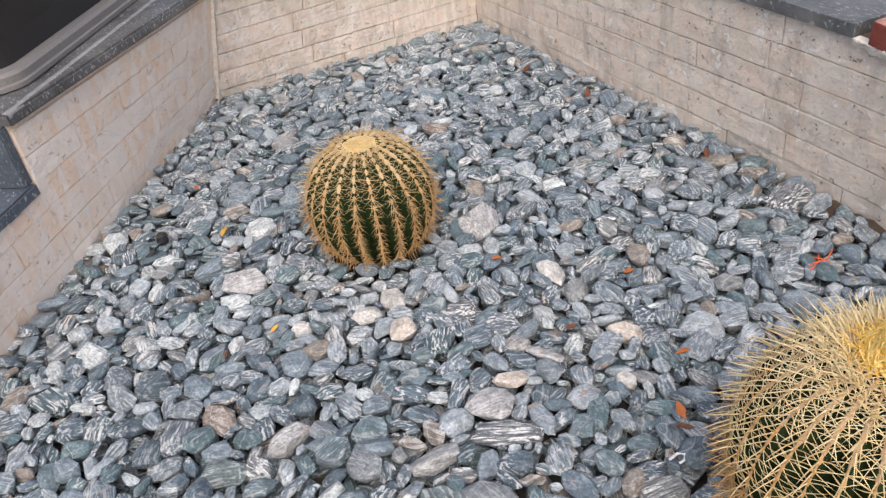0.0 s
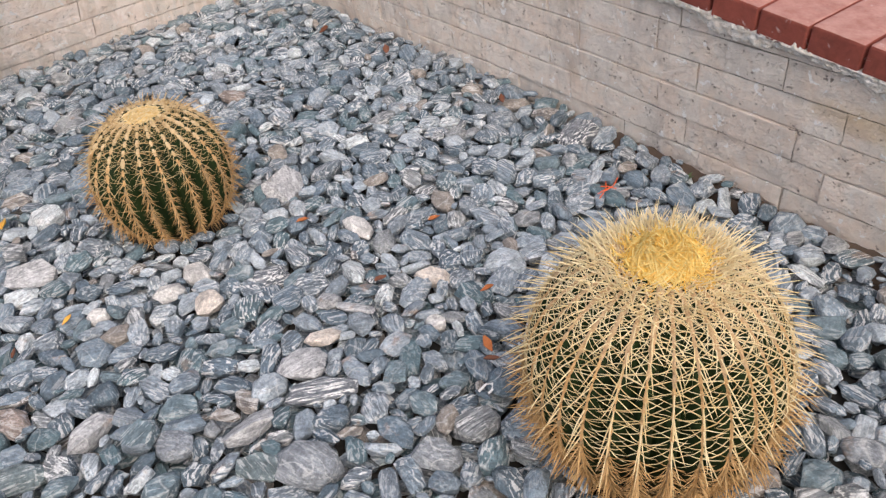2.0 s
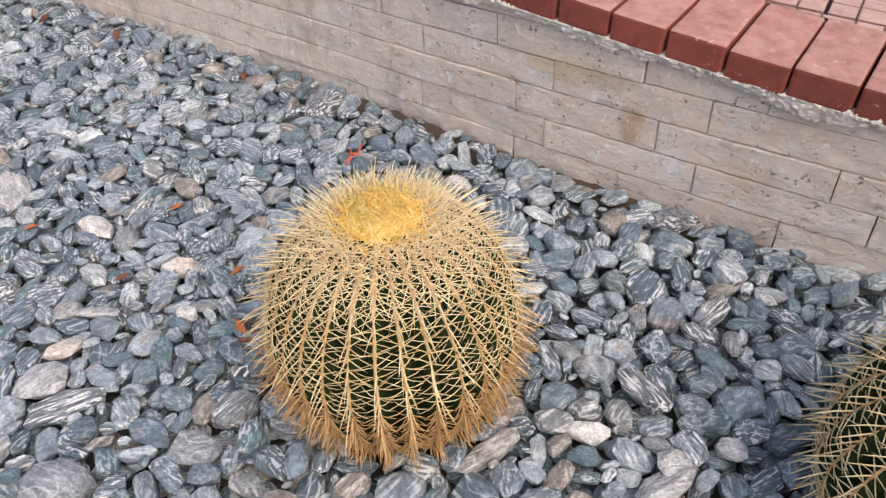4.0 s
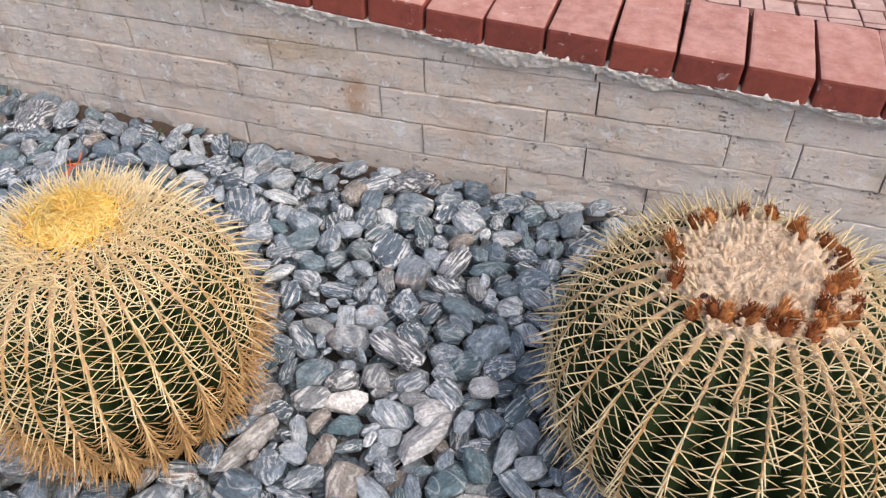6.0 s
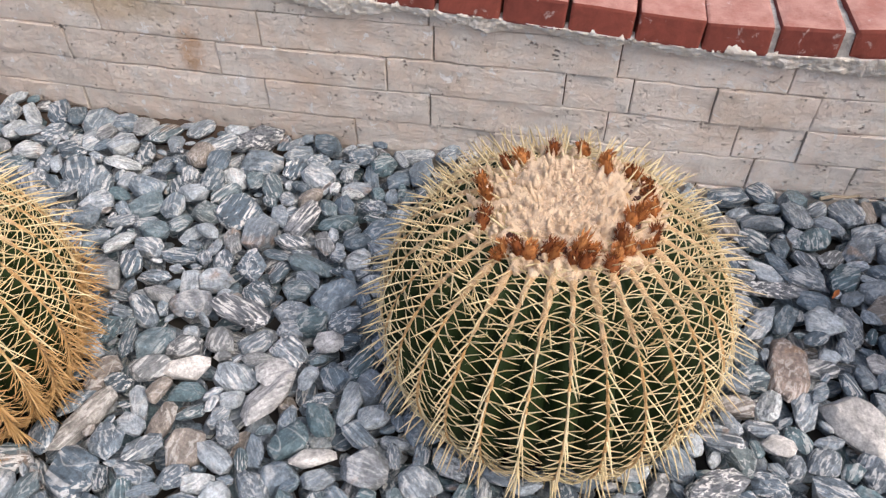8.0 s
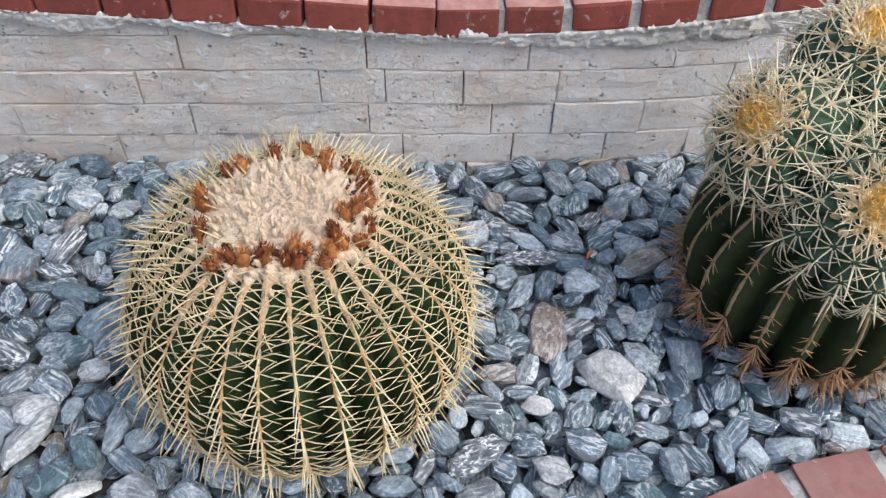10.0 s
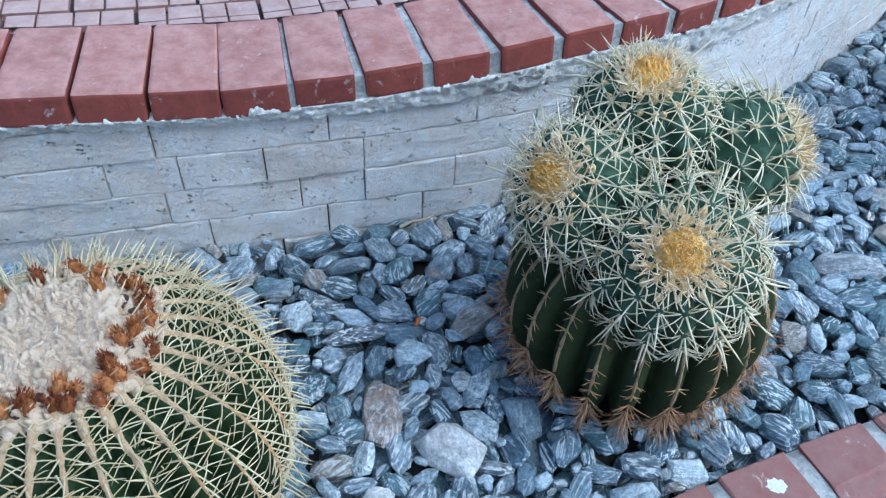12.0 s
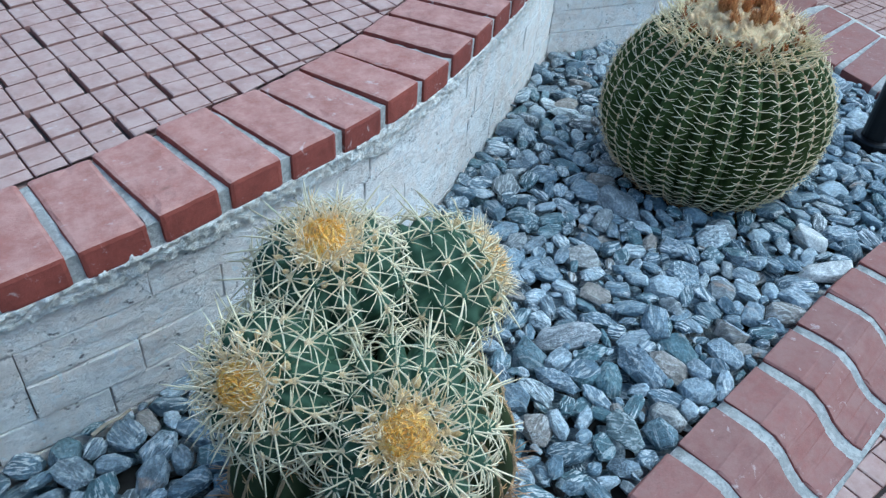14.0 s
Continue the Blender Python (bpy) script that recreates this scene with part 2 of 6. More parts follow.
def cement_material(name, tint=(0.42, 0.41, 0.39), lime=0.85):
    m, ns, ls, b = mat(name)
    p = world_pos(ns)
    cl = ramp(ns, [(0.3, 0.7), (0.5, 1.05), (0.7, 1.25)])
    ls.new(noise_fac(ns, ls, p, 110, 8, 0.8), cl.inputs[0])
    c = mix(ns, ls, 1.0, tint, cl.outputs[0], "MULTIPLY")
    dirt = ramp(ns, [(0.6, 0.0), (0.76, 0.4)])
    ls.new(noise_fac(ns, ls, p, 24, 6, 0.7), dirt.inputs[0])
    c = mix(ns, ls, dirt.outputs[0], c, (0.3, 0.24, 0.18))
    white = ramp(ns, [(0.47, 0.0), (0.54, lime)])
    ls.new(noise_fac(ns, ls, p, 60, 4, 0.6, 0.4), white.inputs[0])
    c = mix(ns, ls, white.outputs[0], c, (0.9, 0.87, 0.82))
    ls.new(c, b.inputs["Base Color"])
    b.inputs["Roughness"].default_value = 0.92
    layers = ns.new("ShaderNodeMapping")
    layers.inputs["Scale"].default_value = (1, 1, 2.6)
    ls.new(p, layers.inputs["Vector"])
    bump(ns, ls, b, noise_fac(ns, ls, layers.outputs[0], 90, 8, 0.78, 0.8), 1.0, 0.0055)
    return m


def brick_material(name, a, bcol, pale, pale_top=0.5):
    m, ns, ls, b = mat(name)
    p = world_pos(ns)
    rnd = own_random(ns, True)
    c = mix(ns, ls, rnd, a, bcol)
    cl = ramp(ns, [(0.3, 0.68), (0.5, 0.97), (0.7, 1.22)])
    ls.new(noise_fac(ns, ls, p, 30, 9, 0.8, 0.6), cl.inputs[0])
    c = mix(ns, ls, 1.0, c, cl.outputs[0], "MULTIPLY")
    # upward faces paler: dust and scuffs, with their brighter light painted in
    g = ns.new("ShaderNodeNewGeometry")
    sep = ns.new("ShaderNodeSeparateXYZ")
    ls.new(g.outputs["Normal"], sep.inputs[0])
    up = ramp(ns, [(0.4, 0.0), (0.8, pale_top)])
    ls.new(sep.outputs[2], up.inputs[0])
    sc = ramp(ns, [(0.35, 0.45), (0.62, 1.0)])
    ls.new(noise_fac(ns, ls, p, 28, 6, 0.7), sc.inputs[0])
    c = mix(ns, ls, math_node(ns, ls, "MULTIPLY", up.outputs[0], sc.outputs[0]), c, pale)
    spot = ramp(ns, [(0.62, 0.0), (0.68, 0.6)])
    ls.new(noise_fac(ns, ls, p, 38, 6, 0.7, 0.5), spot.inputs[0])
    c = mix(ns, ls, spot.outputs[0], c, (0.58, 0.48, 0.44))
    grime = ramp(ns, [(0.6, 0.0), (0.74, 0.4)])
    ls.new(noise_fac(ns, ls, p, 24, 7, 0.7, 0.4), grime.inputs[0])
    c = mix(ns, ls, grime.outputs[0], c, (0.09, 0.045, 0.035))
    ls.new(c, b.inputs["Base Color"])
    b.inputs["Roughness"].default_value = 0.78
    b.inputs["Specular IOR Level"].default_value = 0.3
    bump(ns, ls, b, noise_fac(ns, ls, p, 120, 8, 0.78), 0.7, 0.0022)
    return m


def slate_material(name, a, bcol):
    m, ns, ls, b = mat(name)
    p = world_pos(ns)
    cl = ramp(ns, [(0.35, 0.0), (0.65, 1.0)])
    ls.new(noise_fac(ns, ls, p, 9, 6, 0.7), cl.inputs[0])
    c = mix(ns, ls, cl.outputs[0], a, bcol)
    fl = ramp(ns, [(0.58, 0.0), (0.64, 0.65)])
    st = ns.new("ShaderNodeMapping")
    st.inputs["Scale"].default_value = (1, 2.5, 1)
    ls.new(p, st.inputs["Vector"])
    ls.new(noise_fac(ns, ls, st.outputs[0], 75, 4, 0.65), fl.inputs[0])
    c = mix(ns, ls, fl.outputs[0], c, (0.5, 0.5, 0.5))
    ls.new(c, b.inputs["Base Color"])
    b.inputs["Roughness"].default_value = 0.5
    bump(ns, ls, b, noise_fac(ns, ls, p, 60, 6, 0.7), 0.5, 0.003)
    return m


def skin_material(name, deep, light, brown):
    m, ns, ls, b = mat(name)
    p = world_pos(ns)
    cl = ramp(ns, [(0.3, 0.0), (0.7, 1.0)])
    ls.new(noise_fac(ns, ls, p, 26, 5, 0.6), cl.inputs[0])
    c = mix(ns, ls, cl.outputs[0], deep, light)
    sp = ramp(ns, [(0.64, 0.0), (0.72, 0.6)])
    ls.new(noise_fac(ns, ls, p, 55, 4, 0.6), sp.inputs[0])
    c = mix(ns, ls, sp.outputs[0], c, brown)
    ls.new(c, b.inputs["Base Color"])
    b.inputs["Roughness"].default_value = 0.6
    b.inputs["Specular IOR Level"].default_value = 0.18
    bump(ns, ls, b, noise_fac(ns, ls, p, 190, 4, 0.6), 0.25, 0.001)
    return m


def fibre_material(name, a, bcol, rough=0.55, thin=0.18):
    """Horn and bristle: a little light passes through."""
    m, ns, ls, b = mat(name)
    rnd = own_random(ns, False)
    c = mix(ns, ls, rnd, a, bcol)
    ls.new(c, b.inputs["Base Color"])
    b.inputs["Roughness"].default_value = rough
    b.inputs["Specular IOR Level"].default_value = 0.3
    glow = ns.new("ShaderNodeBsdfTranslucent")
    ls.new(c, glow.inputs["Color"])
    both = ns.new("ShaderNodeMixShader")
    both.inputs[0].default_value = thin
    ls.new(b.outputs[0], both.inputs[1])
    ls.new(glow.outputs[0], both.inputs[2])
    ls.new(both.outputs[0], ns["Material Output"].inputs["Surface"])
    return m


def wool_material(name, a, bcol, dark):
    m, ns, ls, b = mat(name)
    p = world_pos(ns)
    cl = ramp(ns, [(0.35, 0.0), (0.65, 1.0)])
    ls.new(noise_fac(ns, ls, p, 70, 6, 0.75), cl.inputs[0])
    c = mix(ns, ls, cl.outputs[0], a, bcol)
    dk = ramp(ns, [(0.55, 0.0), (0.7, 0.85)])
    ls.new(noise_fac(ns, ls, p, 130, 4, 0.7), dk.inputs[0])
    c = mix(ns, ls, dk.outputs[0], c, dark)
    ls.new(c, b.inputs["Base Color"])
    b.inputs["Roughness"].default_value = 1.0
    bump(ns, ls, b, noise_fac(ns, ls, p, 260, 6, 0.8), 1.0, 0.004)
    return m


def plain_material(name, col, rough, metal=0.0, grain=90, depth=0.0008):
    m, ns, ls, b = mat(name)
    p = world_pos(ns)
    cl = ramp(ns, [(0.3, 0.8), (0.7, 1.2)])
    ls.new(noise_fac(ns, ls, p, grain, 5, 0.65), cl.inputs[0])
    ls.new(mix(ns, ls, 1.0, col, cl.outputs[0], "MULTIPLY"), b.inputs["Base Color"])
    b.inputs["Roughness"].default_value = rough
    b.inputs["Metallic"].default_value = metal
    bump(ns, ls, b, noise_fac(ns, ls, p, grain * 2, 4), 0.4, depth)
    return m


PEBBLE_ONE = pebble_material("schist_pebble", True)
PEBBLE_MANY = pebble_material("schist_pebbles", False)
TRAVERTINE = travertine_material("travertine")
WARM_TRAVERTINE = travertine_material("warm_travertine", 0.55)
CEMENT = cement_material("cement", (0.84, 0.77, 0.68))
MORTAR = cement_material("grey_mortar", (0.42, 0.405, 0.375), 0.3)
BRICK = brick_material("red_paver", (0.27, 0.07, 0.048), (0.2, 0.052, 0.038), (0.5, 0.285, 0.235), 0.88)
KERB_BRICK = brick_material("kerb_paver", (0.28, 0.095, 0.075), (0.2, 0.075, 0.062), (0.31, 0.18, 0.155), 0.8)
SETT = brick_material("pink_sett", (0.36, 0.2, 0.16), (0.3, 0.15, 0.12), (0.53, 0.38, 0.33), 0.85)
SLATE = slate_material("slate", (0.06, 0.065, 0.07), (0.17, 0.175, 0.18))
DARK_SLATE = slate_material("dark_slate", (0.055, 0.055, 0.058), (0.15, 0.15, 0.15))
BLUE_SLATE = slate_material("blue_slate", (0.05, 0.065, 0.085), (0.1, 0.12, 0.15))
# soil darkened to deepen the shade in the gaps between pebbles
SOIL = plain_material("dark_soil", (0.045, 0.04, 0.035), 0.95, 0, 60, 0.004)
SAND = plain_material("joint_sand", (0.065, 0.05, 0.045), 0.95, 0, 120, 0.002)
BACKING = plain_material("wall_joint", (0.13, 0.09, 0.065), 0.95, 0, 60, 0.002)
PALE_MORTAR = plain_material("pale_mortar", (0.84, 0.77, 0.69), 0.95, 0, 90, 0.002)
GROUT = plain_material("pale_grout", (0.74, 0.6, 0.48), 0.95, 0, 90, 0.002)
TAN_JOINT = plain_material("tan_joint", (0.46, 0.37, 0.3), 0.95, 0, 90, 0.002)


# ---------- building helpers ----------
def mesh_of(name, verts, faces, material, smooth=True):
    me = bpy.data.meshes.new(name)
    me.from_pydata([tuple(v) for v in verts], [], faces)
    me.materials.append(material)
    if smooth:
        me.polygons.foreach_set("use_smooth", [True] * len(me.polygons))
    me.update()
    return me


def thing(name, at, label, category, group="", kind=""):
    ob = new(name)
    ob.empty_display_size = 0.05
    ob.location = at
    return tagged(ob, label, category, group, kind)


def part(name, me, parent, label="", local=None):
    ob = new(name, me)
    ob.parent = parent
    if local is not None:
        ob.matrix_basis = local
    return tagged(ob, label) if label else ob


def bevel_box(name, lx, ly, lz, r, material, seg=1, jitter=0.0, rng=None):
    """A block with rounded, worn edges, its base at z = 0, its middle at x = y = 0."""
    bm = bmesh.new()
    bmesh.ops.create_cube(bm, size=1.0)
    for v in bm.verts:
        v.co = Vector((v.co.x * lx, v.co.y * ly, (v.co.z + 0.5) * lz))
    bmesh.ops.subdivide_edges(bm, edges=[e for e in bm.edges if abs(e.verts[0].co.y - e.verts[1].co.y) > 0.5 * ly], cuts=7)
    bmesh.ops.subdivide_edges(bm, edges=[e for e in bm.edges if abs(e.verts[0].co.x - e.verts[1].co.x) > 0.5 * lx], cuts=4)
    sharp = [e for e in bm.edges if e.calc_face_angle(0.0) > 0.5]
    bmesh.ops.bevel(bm, geom=sharp, offset=r, segments=seg, affect="EDGES", profile=0.6)
    if jitter:
        sd = rng.uniform(0, 90)
        for v in bm.verts:
            edge = (abs(v.co.x) > lx / 2 - r * 1.01) + (abs(v.co.y) > ly / 2 - r * 1.01) + (v.co.z > lz - r * 1.01)
            chip = max(0.0, noise.noise(v.co * 38 + Vector((sd, 0, 5))) - 0.15) * 3 * jitter if edge > 1 else 0.0
            mid = Vector((v.co.x * 0.9, v.co.y * 0.9, lz / 2))
            v.co += (mid - v.co).normalized() * chip + Vector([0.45 * jitter * noise.noise(v.co * 30 + Vector((sd, 9 * q, 0))) for q in range(3)])
    me = bpy.data.meshes.new(name)
    bm.to_mesh(me)
    bm.free()
    me.materials.append(material)
    return me


class Line:
    """A plan line through points, walked by its length."""

    def __init__(self, pts, step=0.02, smooth=True):
        P = np.array(pts, float)
        if smooth and len(P) > 2:
            T = np.zeros_like(P)
            T[1:-1] = (P[2:] - P[:-2]) / 2
            T[0], T[-1] = P[1] - P[0], P[-1] - P[-2]
            out = []
            for i in range(len(P) - 1):
                n = max(2, int(np.linalg.norm(P[i + 1] - P[i]) / step))
                for k in range(n):
                    u = k / n
                    out.append((2 * u**3 - 3 * u**2 + 1) * P[i] + (u**3 - 2 * u**2 + u) * T[i] + (-2 * u**3 + 3 * u**2) * P[i + 1] + (u**3 - u**2) * T[i + 1])
            P = np.array(out + [P[-1]])
        self.P = P
        self.s = np.r_[0, np.cumsum(np.linalg.norm(np.diff(P, axis=0), axis=1))]
        self.length = float(self.s[-1])

    def at(self, s):
        return np.array([np.interp(s, self.s, self.P[:, 0]), np.interp(s, self.s, self.P[:, 1])])

    def along(self, s, d=0.01):
        v = self.at(min(s + d, self.length)) - self.at(max(s - d, 0))
        return v / np.linalg.norm(v)

    def s_of_x(self, x):
        return float(np.interp(x, self.P[:, 0], self.s))


# ---------- the plan ----------
MAIN = Line([(-2.58, 1.64), (-1.9, 1.635), (-1.3, 1.625), (-0.8, 1.6), (-0.4, 1.57), (0.0, 1.55), (0.35, 1.54), (0.65, 1.53), (0.95, 1.535),
             (1.15, 1.553), (1.4, 1.602), (1.6, 1.668), (1.75, 1.738), (1.92, 1.83), (2.11, 1.94), (2.3, 2.06), (2.42, 2.13)])
END = Line([(2.42, 2.13), (2.66, 2.06), (2.9, 2.01), (3.22, 1.98)])
BACK = Line([(-2.62, 0.6), (-2.58, 1.64)], smooth=False)
LEFT = Line([(-1.25, -0.44), (-1.61, -0.165), (-2.62, 0.6)], smooth=False)
KERB = Line([(-1.25, -0.44), (-0.95, -0.12), (-0.6, 0.1), (-0.2, 0.3), (0.2, 0.49), (0.6, 0.69), (1.017, 0.872), (1.216, 0.922), (1.414, 0.953), (1.623, 0.983),
             (1.9, 1.015), (2.2, 1.055), (2.5, 1.08), (2.78, 1.13), (2.98, 1.25), (3.08, 1.45), (3.13, 1.65), (3.19, 1.85), (3.22, 1.98)])
COPING_Z = ([-2.6, -0.95, -0.6, -0.2, 0.0, 0.3, 0.64, 0.86, 1.2, 3.5], [0.392, 0.379, 0.349, 0.322, 0.31, 0.296, 0.279, 0.283, 0.303, 0.305])


def coping_z(x):
    return float(np.interp(x, *COPING_Z))


COURSE = 0.068
BASE_Z = -0.099
BRICK_H, BRICK_L = 0.052, 0.2


# ---------- ground, bed and terrace ----------
def sheet(name, pts, z, material, kind="structure", label=""):
    bm = bmesh.new()
    bm.faces.new([bm.verts.new((x, y, z)) for x, y in pts])
    bmesh.ops.triangulate(bm, faces=bm.faces[:])
    bmesh.ops.recalc_face_normals(bm, faces=bm.faces[:])
    for f in bm.faces:
        if f.normal.z < 0:
            f.normal_flip()
    me = bpy.data.meshes.new(name)
    bm.to_mesh(me)
    bm.free()
    me.materials.append(material)
    ob = new(name, me)
    return tagged(ob, label, "ground", kind=kind)


sheet("ground", [(-300, -300), (300, -300), (300, 300), (-300, 300)], -0.16, SAND, label="dark sandy ground under the paving")


def strip(name, rows, material, smooth=False):
    """A mesh from rows of points of equal length."""
    n = len(rows[0])
    verts = [p for r in rows for p in r]
    faces = [(i * n + j, i * n + j + 1, (i + 1) * n + j + 1, (i + 1) * n + j) for i in range(len(rows) - 1) for j in range(n - 1)]
    return mesh_of(name, verts, faces, material, smooth)


def offset(line, s, d):
    """The point d to the right-hand side of the line at s."""
    t, p = line.along(s), line.at(s)
    return p + d * np.array([t[1], -t[0]])


def joined(name, line, d0, d1, z0, z1, material, n=60, s0=0.0, s1=None):
    """A solid band along a line: from d0 to d1 across, z0 to z1 up (numbers or functions of x)."""
    s1 = line.length if s1 is None else s1
    f0 = z0 if callable(z0) else (lambda x: z0)
    f1 = z1 if callable(z1) else (lambda x: z1)
    rows = []
    for k in range(n + 1):
        s = s0 + (s1 - s0) * k / n
        a, b = offset(line, s, d0), offset(line, s, d1)
        low_a, low_b = min(0.0, f1(a[0]) - 0.01), min(0.0, f1(b[0]) - 0.01)
        if f0(a[0]) >= low_a:
            low_a, low_b = (f0(a[0]) + f1(a[0])) / 2, (f0(b[0]) + f1(b[0])) / 2
        rows.append([(a[0], a[1], f0(a[0])), (a[0], a[1], low_a), (a[0], a[1], f1(a[0])), (b[0], b[1], f1(b[0])), (b[0], b[1], low_b), (b[0], b[1], f0(b[0])), (a[0], a[1], f0(a[0]))])
    me = strip(name, rows, material)
    bm = bmesh.new()
    bm.from_mesh(me)
    bmesh.ops.remove_doubles(bm, verts=bm.verts[:], dist=1e-5)
    bmesh.ops.holes_fill(bm, edges=bm.edges[:])
    bmesh.ops.recalc_face_normals(bm, faces=bm.faces[:])
    bm.to_mesh(me)
    bm.free()
    return me


# walls: the cores; stone courses and copings follow at the end of the file
wall_north = tagged(new("wall_north", joined("wall_core", MAIN, -0.17, -0.009, -0.16, coping_z, BACKING, 120)),
                    "low garden wall clad in pale split travertine", "wall", kind="structure")
wall_east = tagged(new("wall_east", joined("wall_core", END, -0.17, -0.009, -0.16, coping_z, BACKING, 20)),
                   "low curved end wall clad in pale stone", "wall", kind="structure")
wall_west = tagged(new("wall_west", joined("wall_core", BACK, -0.17, -0.0105, -0.16, 0.392, TAN_JOINT, 60)),
                   "low back wall clad in cream travertine", "wall", kind="structure")
sL = float(np.interp(1.872, -LEFT.P[:, 0], LEFT.s))
wall_south = tagged(new("wall_south", joined("wall_core", LEFT, -0.17, -0.0075, -0.16, 0.392, GROUT, 60, sL)),
                    "low stepped side wall with warm stained travertine", "wall", kind="structure")
low_core = part("low_core", joined("low_core", LEFT, -0.17, -0.0075, -0.16, 0.24, GROUT, 8, 0.0, sL - 0.003), wall_south)

bed_outline = [tuple(p) for p in MAIN.P[::4]] + [tuple(p) for p in END.P[1::3]] + [tuple(p) for p in KERB.P[::-3]] + [tuple(p) for p in LEFT.P[1:]]
BED = np.array(bed_outline)
soil = sheet("bed_floor", bed_outline, -0.045, SOIL, label="dark soil under the pebbles")

# terrace behind the main wall, at the height of the brick tops
rows = []
for k in range(121):
    s = (MAIN.length + END.length) * k / 120
    line, q = (MAIN, s) if s <= MAIN.length else (END, s - MAIN.length)
    a = offset(line, q, -0.16)
    z = coping_z(a[0]) + 0.036
    rows.append([(a[0], a[1], -0.16), (a[0], a[1], z), (a[0], max(a[1] + 0.3, 2.6), z), (a[0], 60.0, z)])
terrace = tagged(new("terrace", strip("terrace", rows, SAND)), "raised terrace bed of sand under pink paving", "paving", kind="structure")
rows = [[(-60.0, y, 0.41), (-2.75 if y < 1.63 else -2.578, y, 0.41)] for y in (0.3, 1.628, 1.632, 60.0)]
upper = tagged(new("upper_landing", strip("upper_landing", rows, SAND)), "raised landing beyond the back wall", "landing", kind="structure")
# lower paving in front of the bed
rows = []
rows.append([(-1.25, -0.44, -0.16), (-1.25, -0.44, -0.059), (-60.0, -0.44, -0.059)])
rows.append([(-1.25, -0.44, -0.16), (-1.25, -0.44, -0.059), (-60.0, -40.0, -0.059)])
for k in range(101):
    s = KERB.length * k / 100
    a = offset(KERB, s, 0.2)
    f = (a[0] - 0.4) / 3.2
    b = (a[0] + 40 * f, -40.0 if k < 75 else -40 + 80 * (k - 75) / 25)
    rows.append([(a[0], a[1], -0.16), (a[0], a[1], -0.059), (b[0] if k < 75 else 60.0, b[1], -0.059)])
lower = tagged(new("lower_paving", strip("lower_paving", rows, SAND)), "sand-jointed lower paving in front of the bed", "paving", kind="structure")


# ---------- cacti ----------
def rib_radius(theta, ribs, depth):
    return 1 - depth * (1 - np.abs(np.cos(theta * ribs / 2)) ** 0.8)


def profile(a, c, cz, v, dip):
    """Radius and height along a meridian; v runs from 0 at the foot to 1 at the crown."""
    phi = -math.pi / 2 * 0.62 + v * (math.pi / 2 * 1.62)
    r = a * np.cos(phi) ** 0.92
    z = cz + c * np.sin(phi)
    return r, z - dip * np.exp(-((r / (0.33 * a)) ** 2))


def cactus_body(name, a, c, cz, ribs, depth, dip, material, rng, knobs=0, v0=0.0, v1=1.0):
    """A ribbed body; with knobs, the rib crests swell under that many areoles and dip between them."""
    nt, nv = ribs * 8, 44 if not knobs else 72
    verts, faces = [], []
    for j in range(nv + 1):
        v = j / nv * 0.995
        r, z = profile(a, c, cz, v, dip)
        swell = 0.0
        if knobs and v0 - 0.05 < v < v1:
            swell = 0.055 * (math.cos(2 * math.pi * ((v - v0) / (v1 - v0) * knobs - 0.3)) - 0.4)
        for i in range(nt):
            th = 2 * math.pi * i / nt
            crest = abs(math.cos(th * ribs / 2)) ** 2
            k = rib_radius(np.array(th), ribs, depth * (0.35 + 0.65 * min(1.0, 2.6 * r / a))) + swell * crest
            verts.append((r * k * math.cos(th), r * k * math.sin(th), z + swell * crest * c * (z - cz) / c))
    for j in range(nv):
        for i in range(nt):
            faces.append((j * nt + i, j * nt + (i + 1) % nt, (j + 1) * nt + (i + 1) % nt, (j + 1) * nt + i))
    faces.append(tuple(nv * nt + i for i in range(nt)))
    return mesh_of(name, verts, faces, material)


def spikes(name, roots, ways, lengths, widths, bend, material):
    """Many thin curved spines in one mesh: three-sided, three segments and a point."""
    n = len(roots)
    R, W = np.array(roots), np.array(ways)
    W /= np.linalg.norm(W, axis=1)[:, None]
    L, B = np.array(lengths)[:, None], np.array(bend)
    side = np.cross(W, np.array([0.31, 0.52, 0.79]))
    side /= np.linalg.norm(side, axis=1)[:, None]
    up = np.cross(W, side)
    wd = np.array(widths)[:, None]
    V = np.zeros((n, 10, 3))
    for ring, (u, k) in enumerate(((0.0, 1.0), (0.4, 0.92), (0.75, 0.66))):
        mid = R + W * L * u + B * (u * u)
        for q in range(3):
            an = 2 * math.pi * q / 3
            V[:, ring * 3 + q] = mid + (side * math.cos(an) + up * math.sin(an)) * wd * k
    V[:, 9] = R + W * L + B
    base = np.arange(n)[:, None] * 10
    quads = np.concatenate([base + np.array([[r + q, r + (q + 1) % 3, r + 3 + (q + 1) % 3, r + 3 + q]]) for q in range(3) for r in (0, 3)])
    tris = np.concatenate([base + np.array([[6 + q, 6 + (q + 1) % 3, 9]]) for q in range(3)])
    return mesh_of(name, V.reshape(-1, 3).tolist(), quads.tolist() + tris.tolist(), material)


